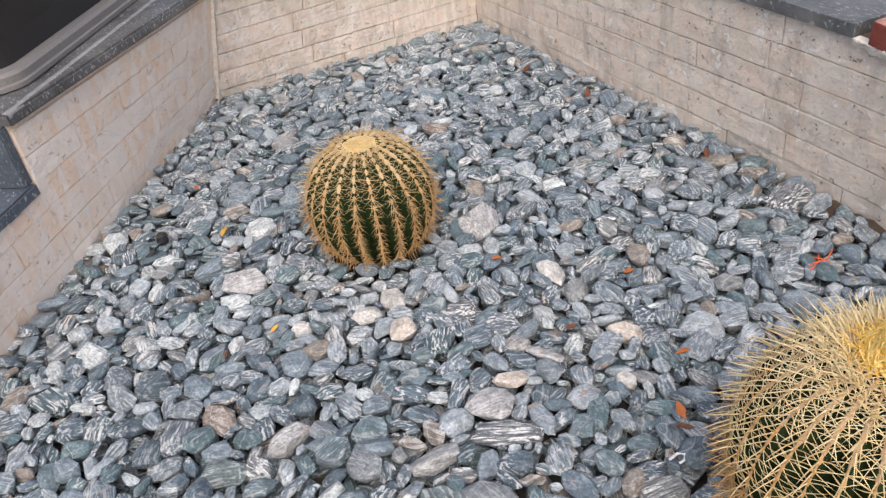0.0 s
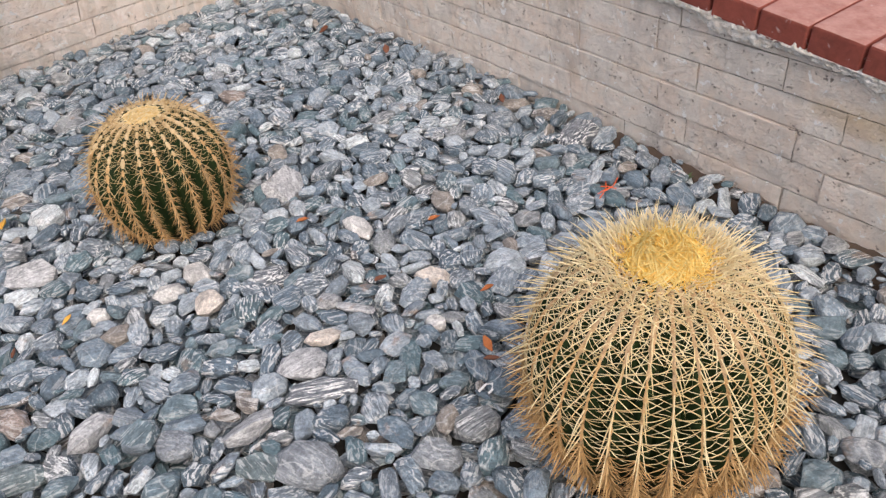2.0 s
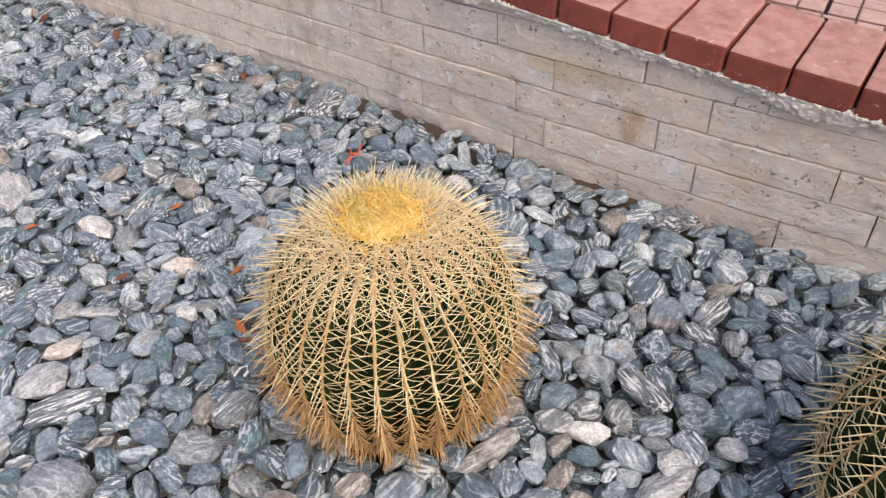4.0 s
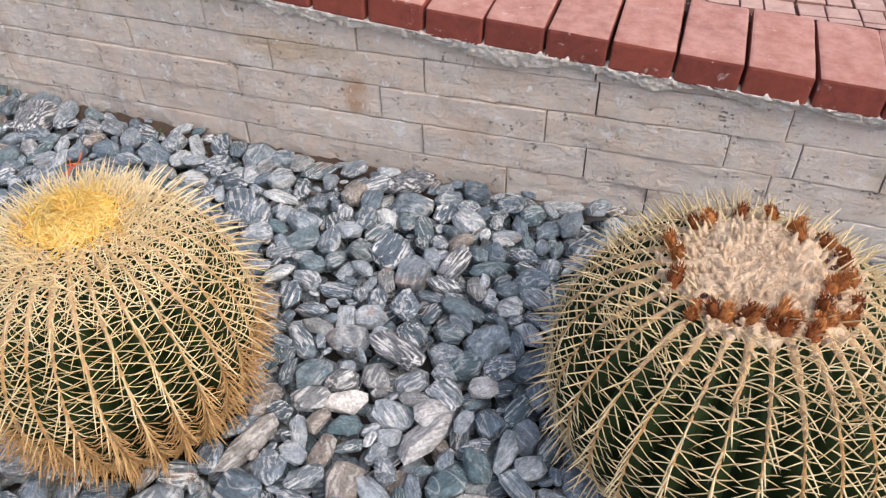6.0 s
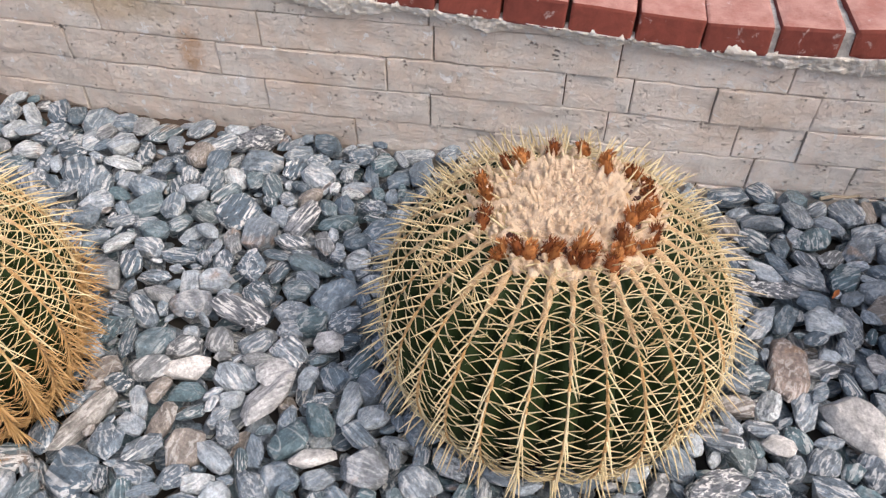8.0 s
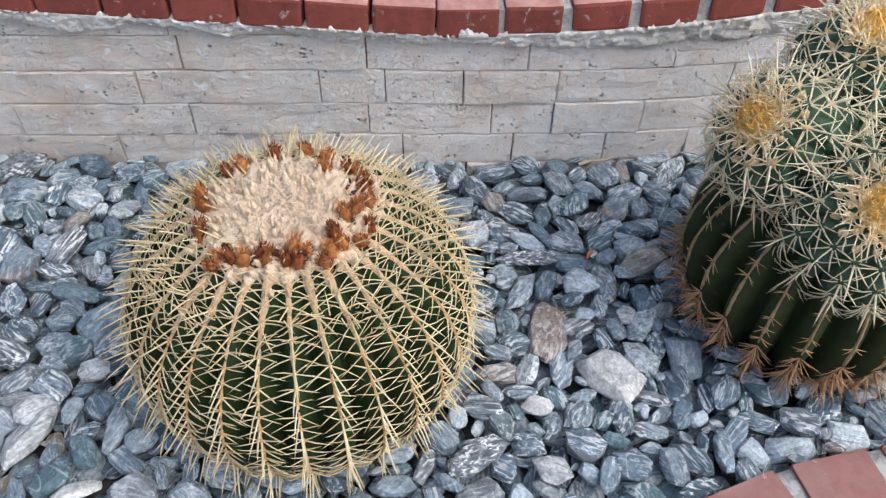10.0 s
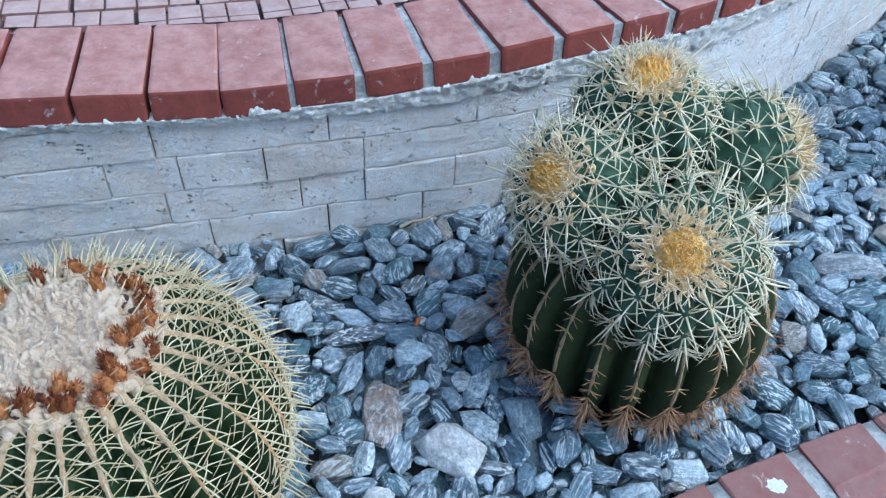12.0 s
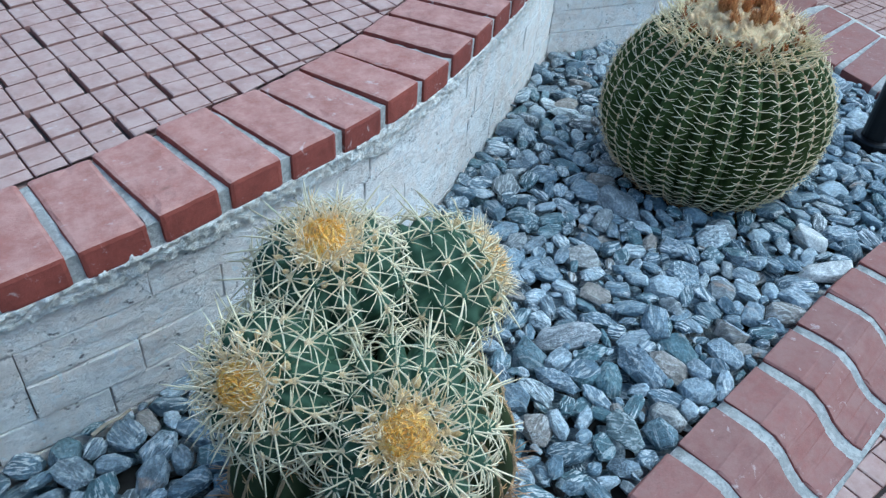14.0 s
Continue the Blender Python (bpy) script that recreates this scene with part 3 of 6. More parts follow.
def areoles_of(a, c, cz, ribs, depth, dip, per_rib, v0, v1, rng, power=1.0, even=False):
    """Places along the rib crests, with outward, upward and sideways directions."""
    out = []
    for i in range(ribs):
        th = 2 * math.pi * i / ribs
        ph = 0.5 if even else rng.random()
        for k in range(per_rib):
            v = v0 + (v1 - v0) * ((k + 0.6 * ph) / per_rib) ** power
            r, z = profile(a, c, cz, v, dip)
            r2, z2 = profile(a, c, cz, v + 0.01, dip)
            tang = np.array([(r2 - r) * math.cos(th), (r2 - r) * math.sin(th), z2 - z])
            tang /= np.linalg.norm(tang)
            across = np.array([-math.sin(th), math.cos(th), 0.0])
            outw = np.cross(across, tang)
            wob = 1.0
            out.append((np.array([r * wob * math.cos(th), r * wob * math.sin(th), z]), outw, tang, across, v))
    return out


FISHBONE = (38, 6, -26, -58)
CROSS = (46, 10, -34)
STAR = (66, 24, -20, -62)


def spine_coat(name, areoles, fan, central, length, width, material, rng, lift=0.55, curl=0.45, droop=0.06, sweep=(-0.3, 0.02), keep=lambda v: 1.0, grow=lambda v: 1.0):
    """Spines in pairs at the angles of fan, which rise off the rib and bow back to the body, and central ones that stand out."""
    roots, ways, lens, wids, bends = [], [], [], [], []
    down = np.array([0, 0, -1.0])
    for p, o, t, x, v in areoles:
        if rng.random() > keep(v):
            continue
        g = grow(v)
        for deg in fan:
            for sg in (-1, 1):
                an = math.radians(deg + rng.uniform(-15, 15))
                up = lift * rng.uniform(0.75, 1.25) + 0.9 * max(0.0, v - 0.72)
                ln = length * g * rng.uniform(0.62, 1.1)
                roots.append(p - o * 0.001)
                ways.append(o * up + t * math.sin(an) + x * sg * math.cos(an))
                lens.append(ln)
                wids.append(width * rng.uniform(0.75, 1.1))
                bends.append(-o * ln * curl * rng.uniform(0.6, 1.2) + t * ln * rng.uniform(*sweep) + down * ln * droop * rng.random())
        for k in range(central):
            an = -math.pi / 2 + rng.uniform(-0.45, 0.45) + (math.pi if k % 2 else 0.0)
            ln = length * g * rng.uniform(0.9, 1.3)
            roots.append(p)
            ways.append(o * (0.8 + 0.8 * max(0.0, v - 0.65)) + (t * math.sin(an) + x * math.cos(an)) * rng.uniform(0.35, 0.8))
            lens.append(ln)
            wids.append(width * rng.uniform(1.1, 1.4))
            bends.append(x * ln * rng.uniform(-0.12, 0.12) + down * ln * rng.uniform(0.05, 0.2))
    return spikes(name, roots, ways, lens, wids, bends, material)


def felt_pads(name, areoles, size, material, rng, reach=1.25, thin=0.75, swell=0.0):
    """Small woolly cushions, one on each areole."""
    verts, faces = [], []
    ring = [(math.cos(q), math.sin(q)) for q in np.linspace(0, 2 * math.pi, 7)[:-1]]
    for p, o, t, x, v in areoles:
        b = len(verts)
        s = size * rng.uniform(0.75, 1.2) * (1 + swell * max(0.0, (v - 0.66) / 0.25))
        for h, k in ((-0.3, 1.0), (0.3, 0.75)):
            for cx, cy in ring:
                verts.append(p + o * h * s + (x * cx * thin + t * cy * reach) * s * k * rng.uniform(0.8, 1.15))
        verts.append(p + o * 0.6 * s)
        for q in range(6):
            faces.append((b + q, b + (q + 1) % 6, b + 6 + (q + 1) % 6, b + 6 + q))
            faces.append((b + 6 + q, b + 6 + (q + 1) % 6, b + 12))
    return mesh_of(name, verts, faces, material)


def wool_dome(name, r, h, material, rng, lump=0.16, lobes=0):
    verts, faces = [], []
    nr, nt = (16, 48) if not lobes else (30, lobes * 6)
    for j in range(nr + 1):
        q = j / nr
        for i in range(nt):
            th = 2 * math.pi * i / nt
            n1 = noise.noise(Vector((math.cos(th) * q * 5, math.sin(th) * q * 5, r * 50)))
            n2 = noise.noise(Vector((math.cos(th) * q * 14, math.sin(th) * q * 14, r * 90)))
            n3 = noise.noise(Vector((math.cos(th) * q * 34, math.sin(th) * q * 34, r * 20))) if lobes else 0.0
            rr = r * q * (1 + 0.05 * n1) * (1 + (0.06 * q**6 * math.cos(lobes * th) + 0.1 * q**3 * n2 if lobes else 0.0))
            z = h * (1 - q**3) + r * lump * (n1 * 0.5 + n2 * 0.6 + n3 * 0.55) * (1 - 0.5 * q) - (0.012 if j == nr else 0)
            verts.append((rr * math.cos(th), rr * math.sin(th), z))
    for j in range(nr):
        for i in range(nt):
            faces.append((j * nt + i, (j + 1) * nt + i, (j + 1) * nt + (i + 1) % nt, j * nt + (i + 1) % nt))
    return mesh_of(name, verts, faces, material)


def swirl(name, r, count, length, width, material, rng, z0, h, rise=0.3, inward=0.5, round_=1.0):
    """Matted bristles that lie over a crown and run round it in both senses."""
    roots, ways, lens, wids, bends = [], [], [], [], []
    for _ in range(count):
        q, th = rng.random() ** 0.6, rng.uniform(0, 2 * math.pi)
        c, s = math.cos(th), math.sin(th)
        side = rng.choice((-1, 1)) * rng.uniform(0.4, 1.1) * round_
        w = np.array([-c * inward * q - s * side, -s * inward * q + c * side, rise * rng.uniform(0.4, 2.0)])
        ln = length * rng.uniform(0.5, 1.1)
        roots.append(np.array([r * q * c, r * q * s, z0 + h * (1 - q**3)]))
        ways.append(w)
        lens.append(ln)
        wids.append(width * rng.uniform(0.7, 1.2))
        bends.append(np.array([-c * q, -s * q, rng.uniform(-0.35, 0.0)]) * ln * 0.6)
    return spikes(name, roots, ways, lens, wids, bends, material)


def halo(name, a, c, cz, dip, v0, v1, count, length, width, material, rng):
    """Long young spines round the crown, standing out and bowing inwards."""
    roots, ways, lens, wids, bends = [], [], [], [], []
    for _ in range(count):
        v, th = rng.uniform(v0, v1), rng.uniform(0, 2 * math.pi)
        r, z = profile(a, c, cz, v, dip)
        cs, sn = math.cos(th), math.sin(th)
        out, side = rng.uniform(0.05, 1.5), rng.uniform(-0.7, 0.7)
        roots.append(np.array([r * cs, r * sn, z]))
        ways.append(np.array([cs * out - sn * side, sn * out + cs * side, 0.62]))
        ln = length * rng.uniform(0.55, 1.1)
        lens.append(ln)
        wids.append(width * rng.uniform(0.7, 1.15))
        bends.append(np.array([-cs, -sn, 0.0]) * ln * rng.uniform(0.0, 0.4))
    return spikes(name, roots, ways, lens, wids, bends, material)


def dried_flower(name, size, material, rng):
    """A dead flower: a short scaly stub that ends in a ragged brush of withered petals."""
    verts, faces = [], []
    n = 8
    for z, r in ((-0.7, 0.3), (0.0, 0.36), (0.4, 0.28), (0.7, 0.08)):
        for i in range(n):
            th = 2 * math.pi * i / n
            k = rng.uniform(0.8, 1.2)
            verts.append((size * r * k * math.cos(th), size * r * k * math.sin(th), size * z))
    for j in range(3):
        for i in range(n):
            faces.append((j * n + i, j * n + (i + 1) % n, (j + 1) * n + (i + 1) % n, (j + 1) * n + i))
    for _ in range(110):
        th, z0 = rng.uniform(0, 2 * math.pi), rng.uniform(-0.4, 0.75)
        c, s = math.cos(th), math.sin(th)
        r0 = 0.34 * (1 - max(0.0, z0) ** 2 * 0.8)
        ln = rng.uniform(0.22, 0.5)
        out = rng.uniform(0.25, 0.95) * (1.1 - 0.7 * max(0.0, z0))
        w = rng.uniform(0.03, 0.07)
        b = len(verts)
        for u, ww in ((0, 1.0), (0.55, 0.75)):
            rr, zz = r0 + out * ln * u, z0 + ln * u * 0.8
            for sg in (-1, 1):
                verts.append((size * (rr * c - sg * w * ww * s), size * (rr * s + sg * w * ww * c), size * zz))
        rr = r0 + out * ln * 0.75
        verts.append((size * rr * c, size * rr * s, size * (z0 + ln)))
        faces += [(b, b + 1, b + 3, b + 2), (b + 2, b + 3, b + 4)]
    return mesh_of(name, verts, faces, material)


def wool_teeth(name, spots, material, rng):
    """Pointed tufts of wool, joined: place, way, breadth and height of each."""
    verts, faces = [], []
    for p, w, r, h in spots:
        w = Vector(w).normalized()
        a = w.orthogonal().normalized()
        b_ = w.cross(a)
        b = len(verts)
        for u, k in ((-0.4, 1.0), (0.25, 0.85), (0.65, 0.5)):
            for q in range(7):
                an = 2 * math.pi * q / 7
                rr = r * k * rng.uniform(0.75, 1.25)
                verts.append(Vector(p) + w * h * u + (a * math.cos(an) + b_ * math.sin(an)) * rr)
        verts.append(Vector(p) + w * h + a * r * rng.uniform(-0.3, 0.3))
        for j in range(2):
            for q in range(7):
                faces.append((b + j * 7 + q, b + j * 7 + (q + 1) % 7, b + (j + 1) * 7 + (q + 1) % 7, b + (j + 1) * 7 + q))
        faces += [(b + 14 + q, b + 14 + (q + 1) % 7, b + 21) for q in range(7)]
    return mesh_of(name, verts, faces, material)


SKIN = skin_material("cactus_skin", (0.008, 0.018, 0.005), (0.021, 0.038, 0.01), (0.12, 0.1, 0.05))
SKIN_BLUE = skin_material("cactus_skin_blue", (0.03, 0.06, 0.034), (0.075, 0.125, 0.072), (0.16, 0.13, 0.07))
SKIN_GREEN = skin_material("cactus_skin_green", (0.034, 0.052, 0.012), (0.08, 0.105, 0.026), (0.13, 0.12, 0.05))
SKIN_OLIVE = skin_material("cactus_skin_olive", (0.022, 0.032, 0.011), (0.044, 0.056, 0.02), (0.13, 0.085, 0.045))
GOLD_SPINE = fibre_material("gold_spine", (0.9, 0.68, 0.36), (0.97, 0.85, 0.56))
PUP_BRISTLE = fibre_material("pup_bristle", (0.97, 0.62, 0.2), (0.98, 0.84, 0.48), 0.7)
PUP_HALO = fibre_material("pup_halo", (0.94, 0.74, 0.42), (0.96, 0.86, 0.66), 0.7)
PUP_HEART = fibre_material("pup_heart", (0.98, 0.5, 0.06), (0.98, 0.7, 0.18), 0.7)
STRAW = fibre_material("straw_spine", (0.67, 0.52, 0.28), (0.86, 0.74, 0.47))
STRAW_DENSE = fibre_material("tan_spine", (0.72, 0.53, 0.25), (0.92, 0.79, 0.49))
TAN_SPINE = fibre_material("brown_tan_spine", (0.62, 0.4, 0.17), (0.8, 0.62, 0.34))
PALE_SPINE = fibre_material("pale_spine", (0.9, 0.72, 0.39), (0.96, 0.85, 0.57))
CREAM_SPINE = fibre_material("cream_spine", (0.7, 0.57, 0.34), (0.93, 0.82, 0.56))
PUP_SPINE = fibre_material("pup_spine", (0.8, 0.67, 0.42), (0.95, 0.86, 0.62))
PUP_FELT = wool_material("pup_felt", (0.95, 0.76, 0.44), (0.92, 0.64, 0.28), (0.74, 0.46, 0.16))
FOOT_SPINE = fibre_material("foot_spine", (0.4, 0.21, 0.1), (0.66, 0.42, 0.23))
OLD_SPINE = fibre_material("old_spine", (0.5, 0.28, 0.1), (0.76, 0.51, 0.24))
FELT = wool_material("areole_felt", (0.76, 0.57, 0.35), (0.66, 0.43, 0.22), (0.45, 0.25, 0.11))
PALE_FELT = wool_material("pale_felt", (0.84, 0.68, 0.42), (0.74, 0.55, 0.3), (0.5, 0.34, 0.17))
ORANGE_FELT = wool_material("orange_felt", (0.76, 0.52, 0.26), (0.66, 0.38, 0.15), (0.4, 0.2, 0.08))
OLD_FELT = wool_material("old_felt", (0.5, 0.36, 0.2), (0.38, 0.25, 0.12), (0.12, 0.08, 0.05))
YELLOW = fibre_material("crown_bristle", (0.97, 0.61, 0.11), (0.98, 0.83, 0.36), 0.7)
PALE_YELLOW = fibre_material("pale_crown_bristle", (0.93, 0.66, 0.26), (0.95, 0.84, 0.56), 0.7)
PALE_WOOL = wool_material("pale_wool", (0.9, 0.74, 0.4), (0.76, 0.56, 0.24), (0.55, 0.38, 0.14))
PUP_WOOL = wool_material("golden_wool", (0.98, 0.76, 0.36), (0.96, 0.62, 0.2), (0.9, 0.54, 0.18))
YELLOW_WOOL = wool_material("yellow_wool", (0.97, 0.68, 0.17), (0.93, 0.57, 0.1), (0.8, 0.44, 0.07))
GOLD_WOOL = wool_material("gold_wool", (0.96, 0.77, 0.48), (0.88, 0.62, 0.32), (0.55, 0.34, 0.18))
CREAM_WOOL = wool_material("cream_wool", (0.93, 0.75, 0.55), (0.82, 0.61, 0.4), (0.5, 0.32, 0.18))
CREAM_FIBRE = fibre_material("cream_fibre", (0.6, 0.42, 0.28), (0.96, 0.83, 0.68), 0.9)
DEAD_FLOWER = fibre_material("dead_flower", (0.09, 0.022, 0.012), (0.42, 0.14, 0.04), 0.85)
PALE_FLOWER = fibre_material("pale_dead_flower", (0.36, 0.14, 0.045), (0.8, 0.44, 0.16), 0.85)
TAN_FLOWER = fibre_material("tan_dead_flower", (0.2, 0.06, 0.022), (0.62, 0.26, 0.075), 0.85)
RUST_FLOWER = fibre_material("rust_dead_flower", (0.3, 0.1, 0.035), (0.74, 0.36, 0.12), 0.85)
HOLLOW_SHADE = plain_material("hollow", (0.06, 0.025, 0.018), 0.95)


def barrel(at, a, c, cz, ribs, depth, seed, label, skin, spine_mat, per_rib=22, fan=CROSS, central=1, length=0.03, width=0.0011, lift=0.55, curl=0.45, sweep=(-0.3, 0.02),
           crown="yellow", crown_r=0.05, dip=0.0, old=0.3, turn=0.0, pad=0.0052, reach=3.2, v1=0.93, swell=0.5, felt=FELT, low_felt=ORANGE_FELT, group="barrel cacti in the pebble bed"):
    rng = random.Random(seed)
    ob = thing("barrel_cactus", (*at, 0.0), label, "cactus", group)
    ob.rotation_euler = (0, 0, turn)
    part("body", cactus_body("cactus_body", a, c, cz, ribs, depth, dip, skin, rng), ob, "dark green ribbed body")
    ar = areoles_of(a, c, cz, ribs, depth, dip, per_rib, 0.04, v1, rng)
    young = [q for q in ar if q[4] > old]
    aged = [q for q in ar if q[4] <= old]
    upper, lower = [q for q in young if q[4] > 0.64], [q for q in young if q[4] <= 0.64]
    tagged(part("felt_line", felt_pads("areole_felt", upper, pad, felt, rng, reach, 0.62, swell), ob, "tan felt cushions along the ribs"), kind="stuff")
    if lower:
        tagged(part("orange_felt", felt_pads("orange_felt", lower, pad * 0.8, low_felt, rng, 1.15 * reach, 0.6), ob, "thin orange-brown cushions"), kind="stuff")
    fresh = [q for q in young if q[4] > 0.7] if crown == "yellow" else []
    if fresh:
        tagged(part("young_spine_coat", spine_coat("young_spine_coat", fresh, (*fan, -58), central, length, width, PALE_SPINE, rng, lift, curl, 0.06, sweep, grow=lambda v: 1.0 - 0.3 * max(0, v - 0.75) / 0.25), ob,
                    "cream young spines near the crown"), kind="stuff")
        young = [q for q in young if q[4] <= 0.7]
    tagged(part("spine_coat", spine_coat("spine_coat", young, fan, central, length, width, spine_mat, rng, lift, curl, 0.06, sweep, grow=lambda v: 1.0 - 0.3 * max(0, v - 0.75) / 0.25), ob,
                "long straw-coloured spines"), kind="stuff")
    if aged:
        of = part("old_felt_line", felt_pads("old_felt", aged, 0.005, OLD_FELT, rng, 2.6, 0.6), ob, "brown old cushions")
        tagged(of, kind="stuff")
        os_ = part("old_spine_coat", spine_coat("old_spine_coat", aged, (40, 10, -20, -48, -70), 3, length * 0.85, width, OLD_SPINE, rng, 0.75, 0.5, 0.4), ob, "brown old spines near the foot")
        tagged(os_, kind="stuff")
    top = cz + c - dip
    if crown == "yellow":
        area = (crown_r / 0.05) ** 2
        part("crown_wool", wool_dome("crown_wool", crown_r * 0.92, 0.013, YELLOW_WOOL, rng, 0.1), ob, "yellow woolly crown", pose(0, 0, top - 0.008))
        tagged(part("crown_tuft", swirl("crown_bristles", crown_r * 1.02, int(700 * area), 0.034, 0.00085, YELLOW, rng, top - 0.006, 0.016, 0.45), ob, "golden matted bristles"), kind="stuff")
        tagged(part("golden_ring", halo("golden_ring", a, c, cz, dip, 0.865, 0.945, int(330 * area), 0.024, 0.00095, YELLOW, rng), ob, "golden bristles that fray outwards round the crown"), kind="stuff")
        tagged(part("crown_ring", halo("crown_ring", a, c, cz, dip, 0.78, 0.88, int(420 * area), 0.035, 0.001, PALE_SPINE, rng), ob,
                    "cream young spines round the crown"), kind="stuff")
    elif crown == "pale":
        part("crown_wool", wool_dome("crown_wool", crown_r * 1.05, 0.009, PALE_WOOL, rng, 0.05), ob, "pale yellow woolly crown", pose(0, 0, top - 0.006))
        tagged(part("crown_tuft", swirl("crown_bristles", crown_r, 320, 0.014, 0.0007, PALE_YELLOW, rng, top - 0.004, 0.008), ob, "short pale bristles"), kind="stuff")
        tagged(part("crown_ring", halo("crown_ring", a, c, cz, dip, 0.8, 0.89, 150, 0.02, 0.0007, spine_mat, rng), ob, "short tan spines round the crown"), kind="stuff")
    else:
        flowers = crown == "flowers"
        part("crown_wool", wool_dome("crown_wool", crown_r * (1.08 if flowers else 0.95), 0.02 if flowers else 0.03, CREAM_WOOL if flowers else GOLD_WOOL, rng, 0.13 if flowers else 0.07, ribs if flowers else 0), ob, "cream felted crown disc", pose(0, 0, top - 0.012))
        tagged(part("crown_fluff", swirl("crown_fibres", crown_r * 1.02, int(1700 * (crown_r / 0.1) ** 2), 0.011, 0.00045, CREAM_FIBRE if flowers else GOLD_SPINE, rng, top - 0.012, 0.021 if flowers else 0.031, 0.6, 0.1), ob, "cream wool fibres"), kind="stuff")
        tagged(part("crown_ring", halo("crown_ring", a, c, cz, dip, 0.66, 0.75, 260, 0.042, 0.001, spine_mat, rng) if flowers else halo("crown_ring", a, c, cz, dip, 0.73, 0.83, 520, 0.05, 0.0014, PALE_SPINE, rng), ob, "straw spines round the crown"), kind="stuff")

        def on_crown(rr):
            return cz + c * math.sqrt(max(0.0, 1 - (rr / a) ** 2))

        teeth = []
        for k in range(240 if flowers else 130):
            th, rr = rng.uniform(0, 2 * math.pi), crown_r * (rng.uniform(0.35, 1.2) if flowers else rng.uniform(0.2, 1.12))
            cs, sn = math.cos(th), math.sin(th)
            teeth.append(((rr * cs, rr * sn, on_crown(rr) + (0.002 if flowers else 0.012)), (0.45 * cs * rr / crown_r, 0.45 * sn * rr / crown_r, 1.0), rng.uniform(0.005, 0.009) * (0.62 if flowers else 1.15), rng.uniform(0.006, 0.014) * (1.35 if flowers else 1.3)))
        tagged(part("wool_tuft", wool_teeth("wool_tuft", teeth, CREAM_WOOL if flowers else GOLD_WOOL, rng), ob, "pointed cream wool tufts"), kind="stuff")
        shapes = [dried_flower("dried_flower", 0.0195 if flowers else 0.026, (DEAD_FLOWER, TAN_FLOWER, RUST_FLOWER)[q % 3] if flowers else (PALE_FLOWER, TAN_FLOWER)[q // 3], rng) for q in range(6)]
        n = 34 if flowers else 46
        for k in range(n):
            if flowers:
                # thick on the sunny half, single and spaced on the other
                back = k < 8
                th = radians(70 + 150 * (k + rng.uniform(-0.3, 0.3)) / 8) if back else radians(225 + 200 * (k - 8 + rng.uniform(-0.7, 0.7)) / 26)
                rr = crown_r * (rng.uniform(0.96, 1.14) if back else rng.uniform(0.74, 1.16))
            else:
                th = 2 * math.pi * (k + rng.uniform(-0.42, 0.42)) / (20 if k < 20 else 26)
                rr = crown_r * (rng.uniform(0.15, 0.72) if k < 20 else rng.uniform(1.04, 1.16))
            zz = on_crown(rr) + ((0.013 if back else 0.007) if flowers else (0.022 if k < 20 else 0.006))
            lean = (14 if rr < crown_r else 24) if flowers else 8
            m = pose(rr * math.cos(th), rr * math.sin(th), zz) @ pose(0, 0, 0, 0, 0, math.degrees(th)) @ pose(0, 0, 0, rng.uniform(-18, 18), lean + rng.uniform(-14, 14), rng.uniform(0, 360))
            m = m @ Matrix.Diagonal((rng.uniform(0.75, 1.15), rng.uniform(0.75, 1.15), rng.uniform(0.7, 1.25), 1))
            old_ring = not flowers and k >= 20
            if old_ring:
                m = m @ Matrix.Diagonal((0.6, 0.6, 0.5, 1))
            part("dried_flower", shapes[3 + rng.randrange(3) if old_ring else rng.randrange(6 if flowers else 3)], ob, "", m)
        if flowers:
            # small raised dark domes stand for the shade inside hollows of the wool
            for k in range(9):
                th = radians(rng.uniform(190, 410))
                rr = crown_r * rng.uniform(0.76, 0.92)
                part("hollow", wool_dome("hollow", rng.uniform(0.005, 0.0072), 0.002, HOLLOW_SHADE, rng, 0.05), ob, "dark patch shading a hollow in the crown wool",
                     pose(rr * math.cos(th), rr * math.sin(th), on_crown(rr) + 0.006, 0, 22, math.degrees(th)))
    return ob


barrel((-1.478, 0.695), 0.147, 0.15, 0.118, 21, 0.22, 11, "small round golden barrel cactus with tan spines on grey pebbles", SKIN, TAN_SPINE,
       per_rib=16, fan=FISHBONE, central=1, length=0.035, width=0.00075, lift=0.65, crown="pale", crown_r=0.046, old=0.5, dip=0.006, pad=0.0078, reach=1.5, swell=0.1, v1=0.905, felt=PALE_FELT)
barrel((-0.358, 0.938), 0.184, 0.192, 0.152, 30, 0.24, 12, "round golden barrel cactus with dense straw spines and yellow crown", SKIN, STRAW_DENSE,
       per_rib=26, fan=(36, -8), central=1, length=0.044, width=0.0009, lift=0.52, curl=0.6, crown="yellow", crown_r=0.058, old=0.4, dip=0.002, pad=0.0052, reach=2.4, v1=0.9, swell=0.4)
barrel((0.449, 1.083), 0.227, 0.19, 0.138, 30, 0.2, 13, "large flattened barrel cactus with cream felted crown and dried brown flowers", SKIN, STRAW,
       per_rib=24, fan=(34, -10), central=1, length=0.039, width=0.00105, lift=0.42, curl=0.3, crown="flowers", crown_r=0.098, dip=0.006, old=0.08, reach=2.7, v1=0.9, swell=1.3, pad=0.0048)
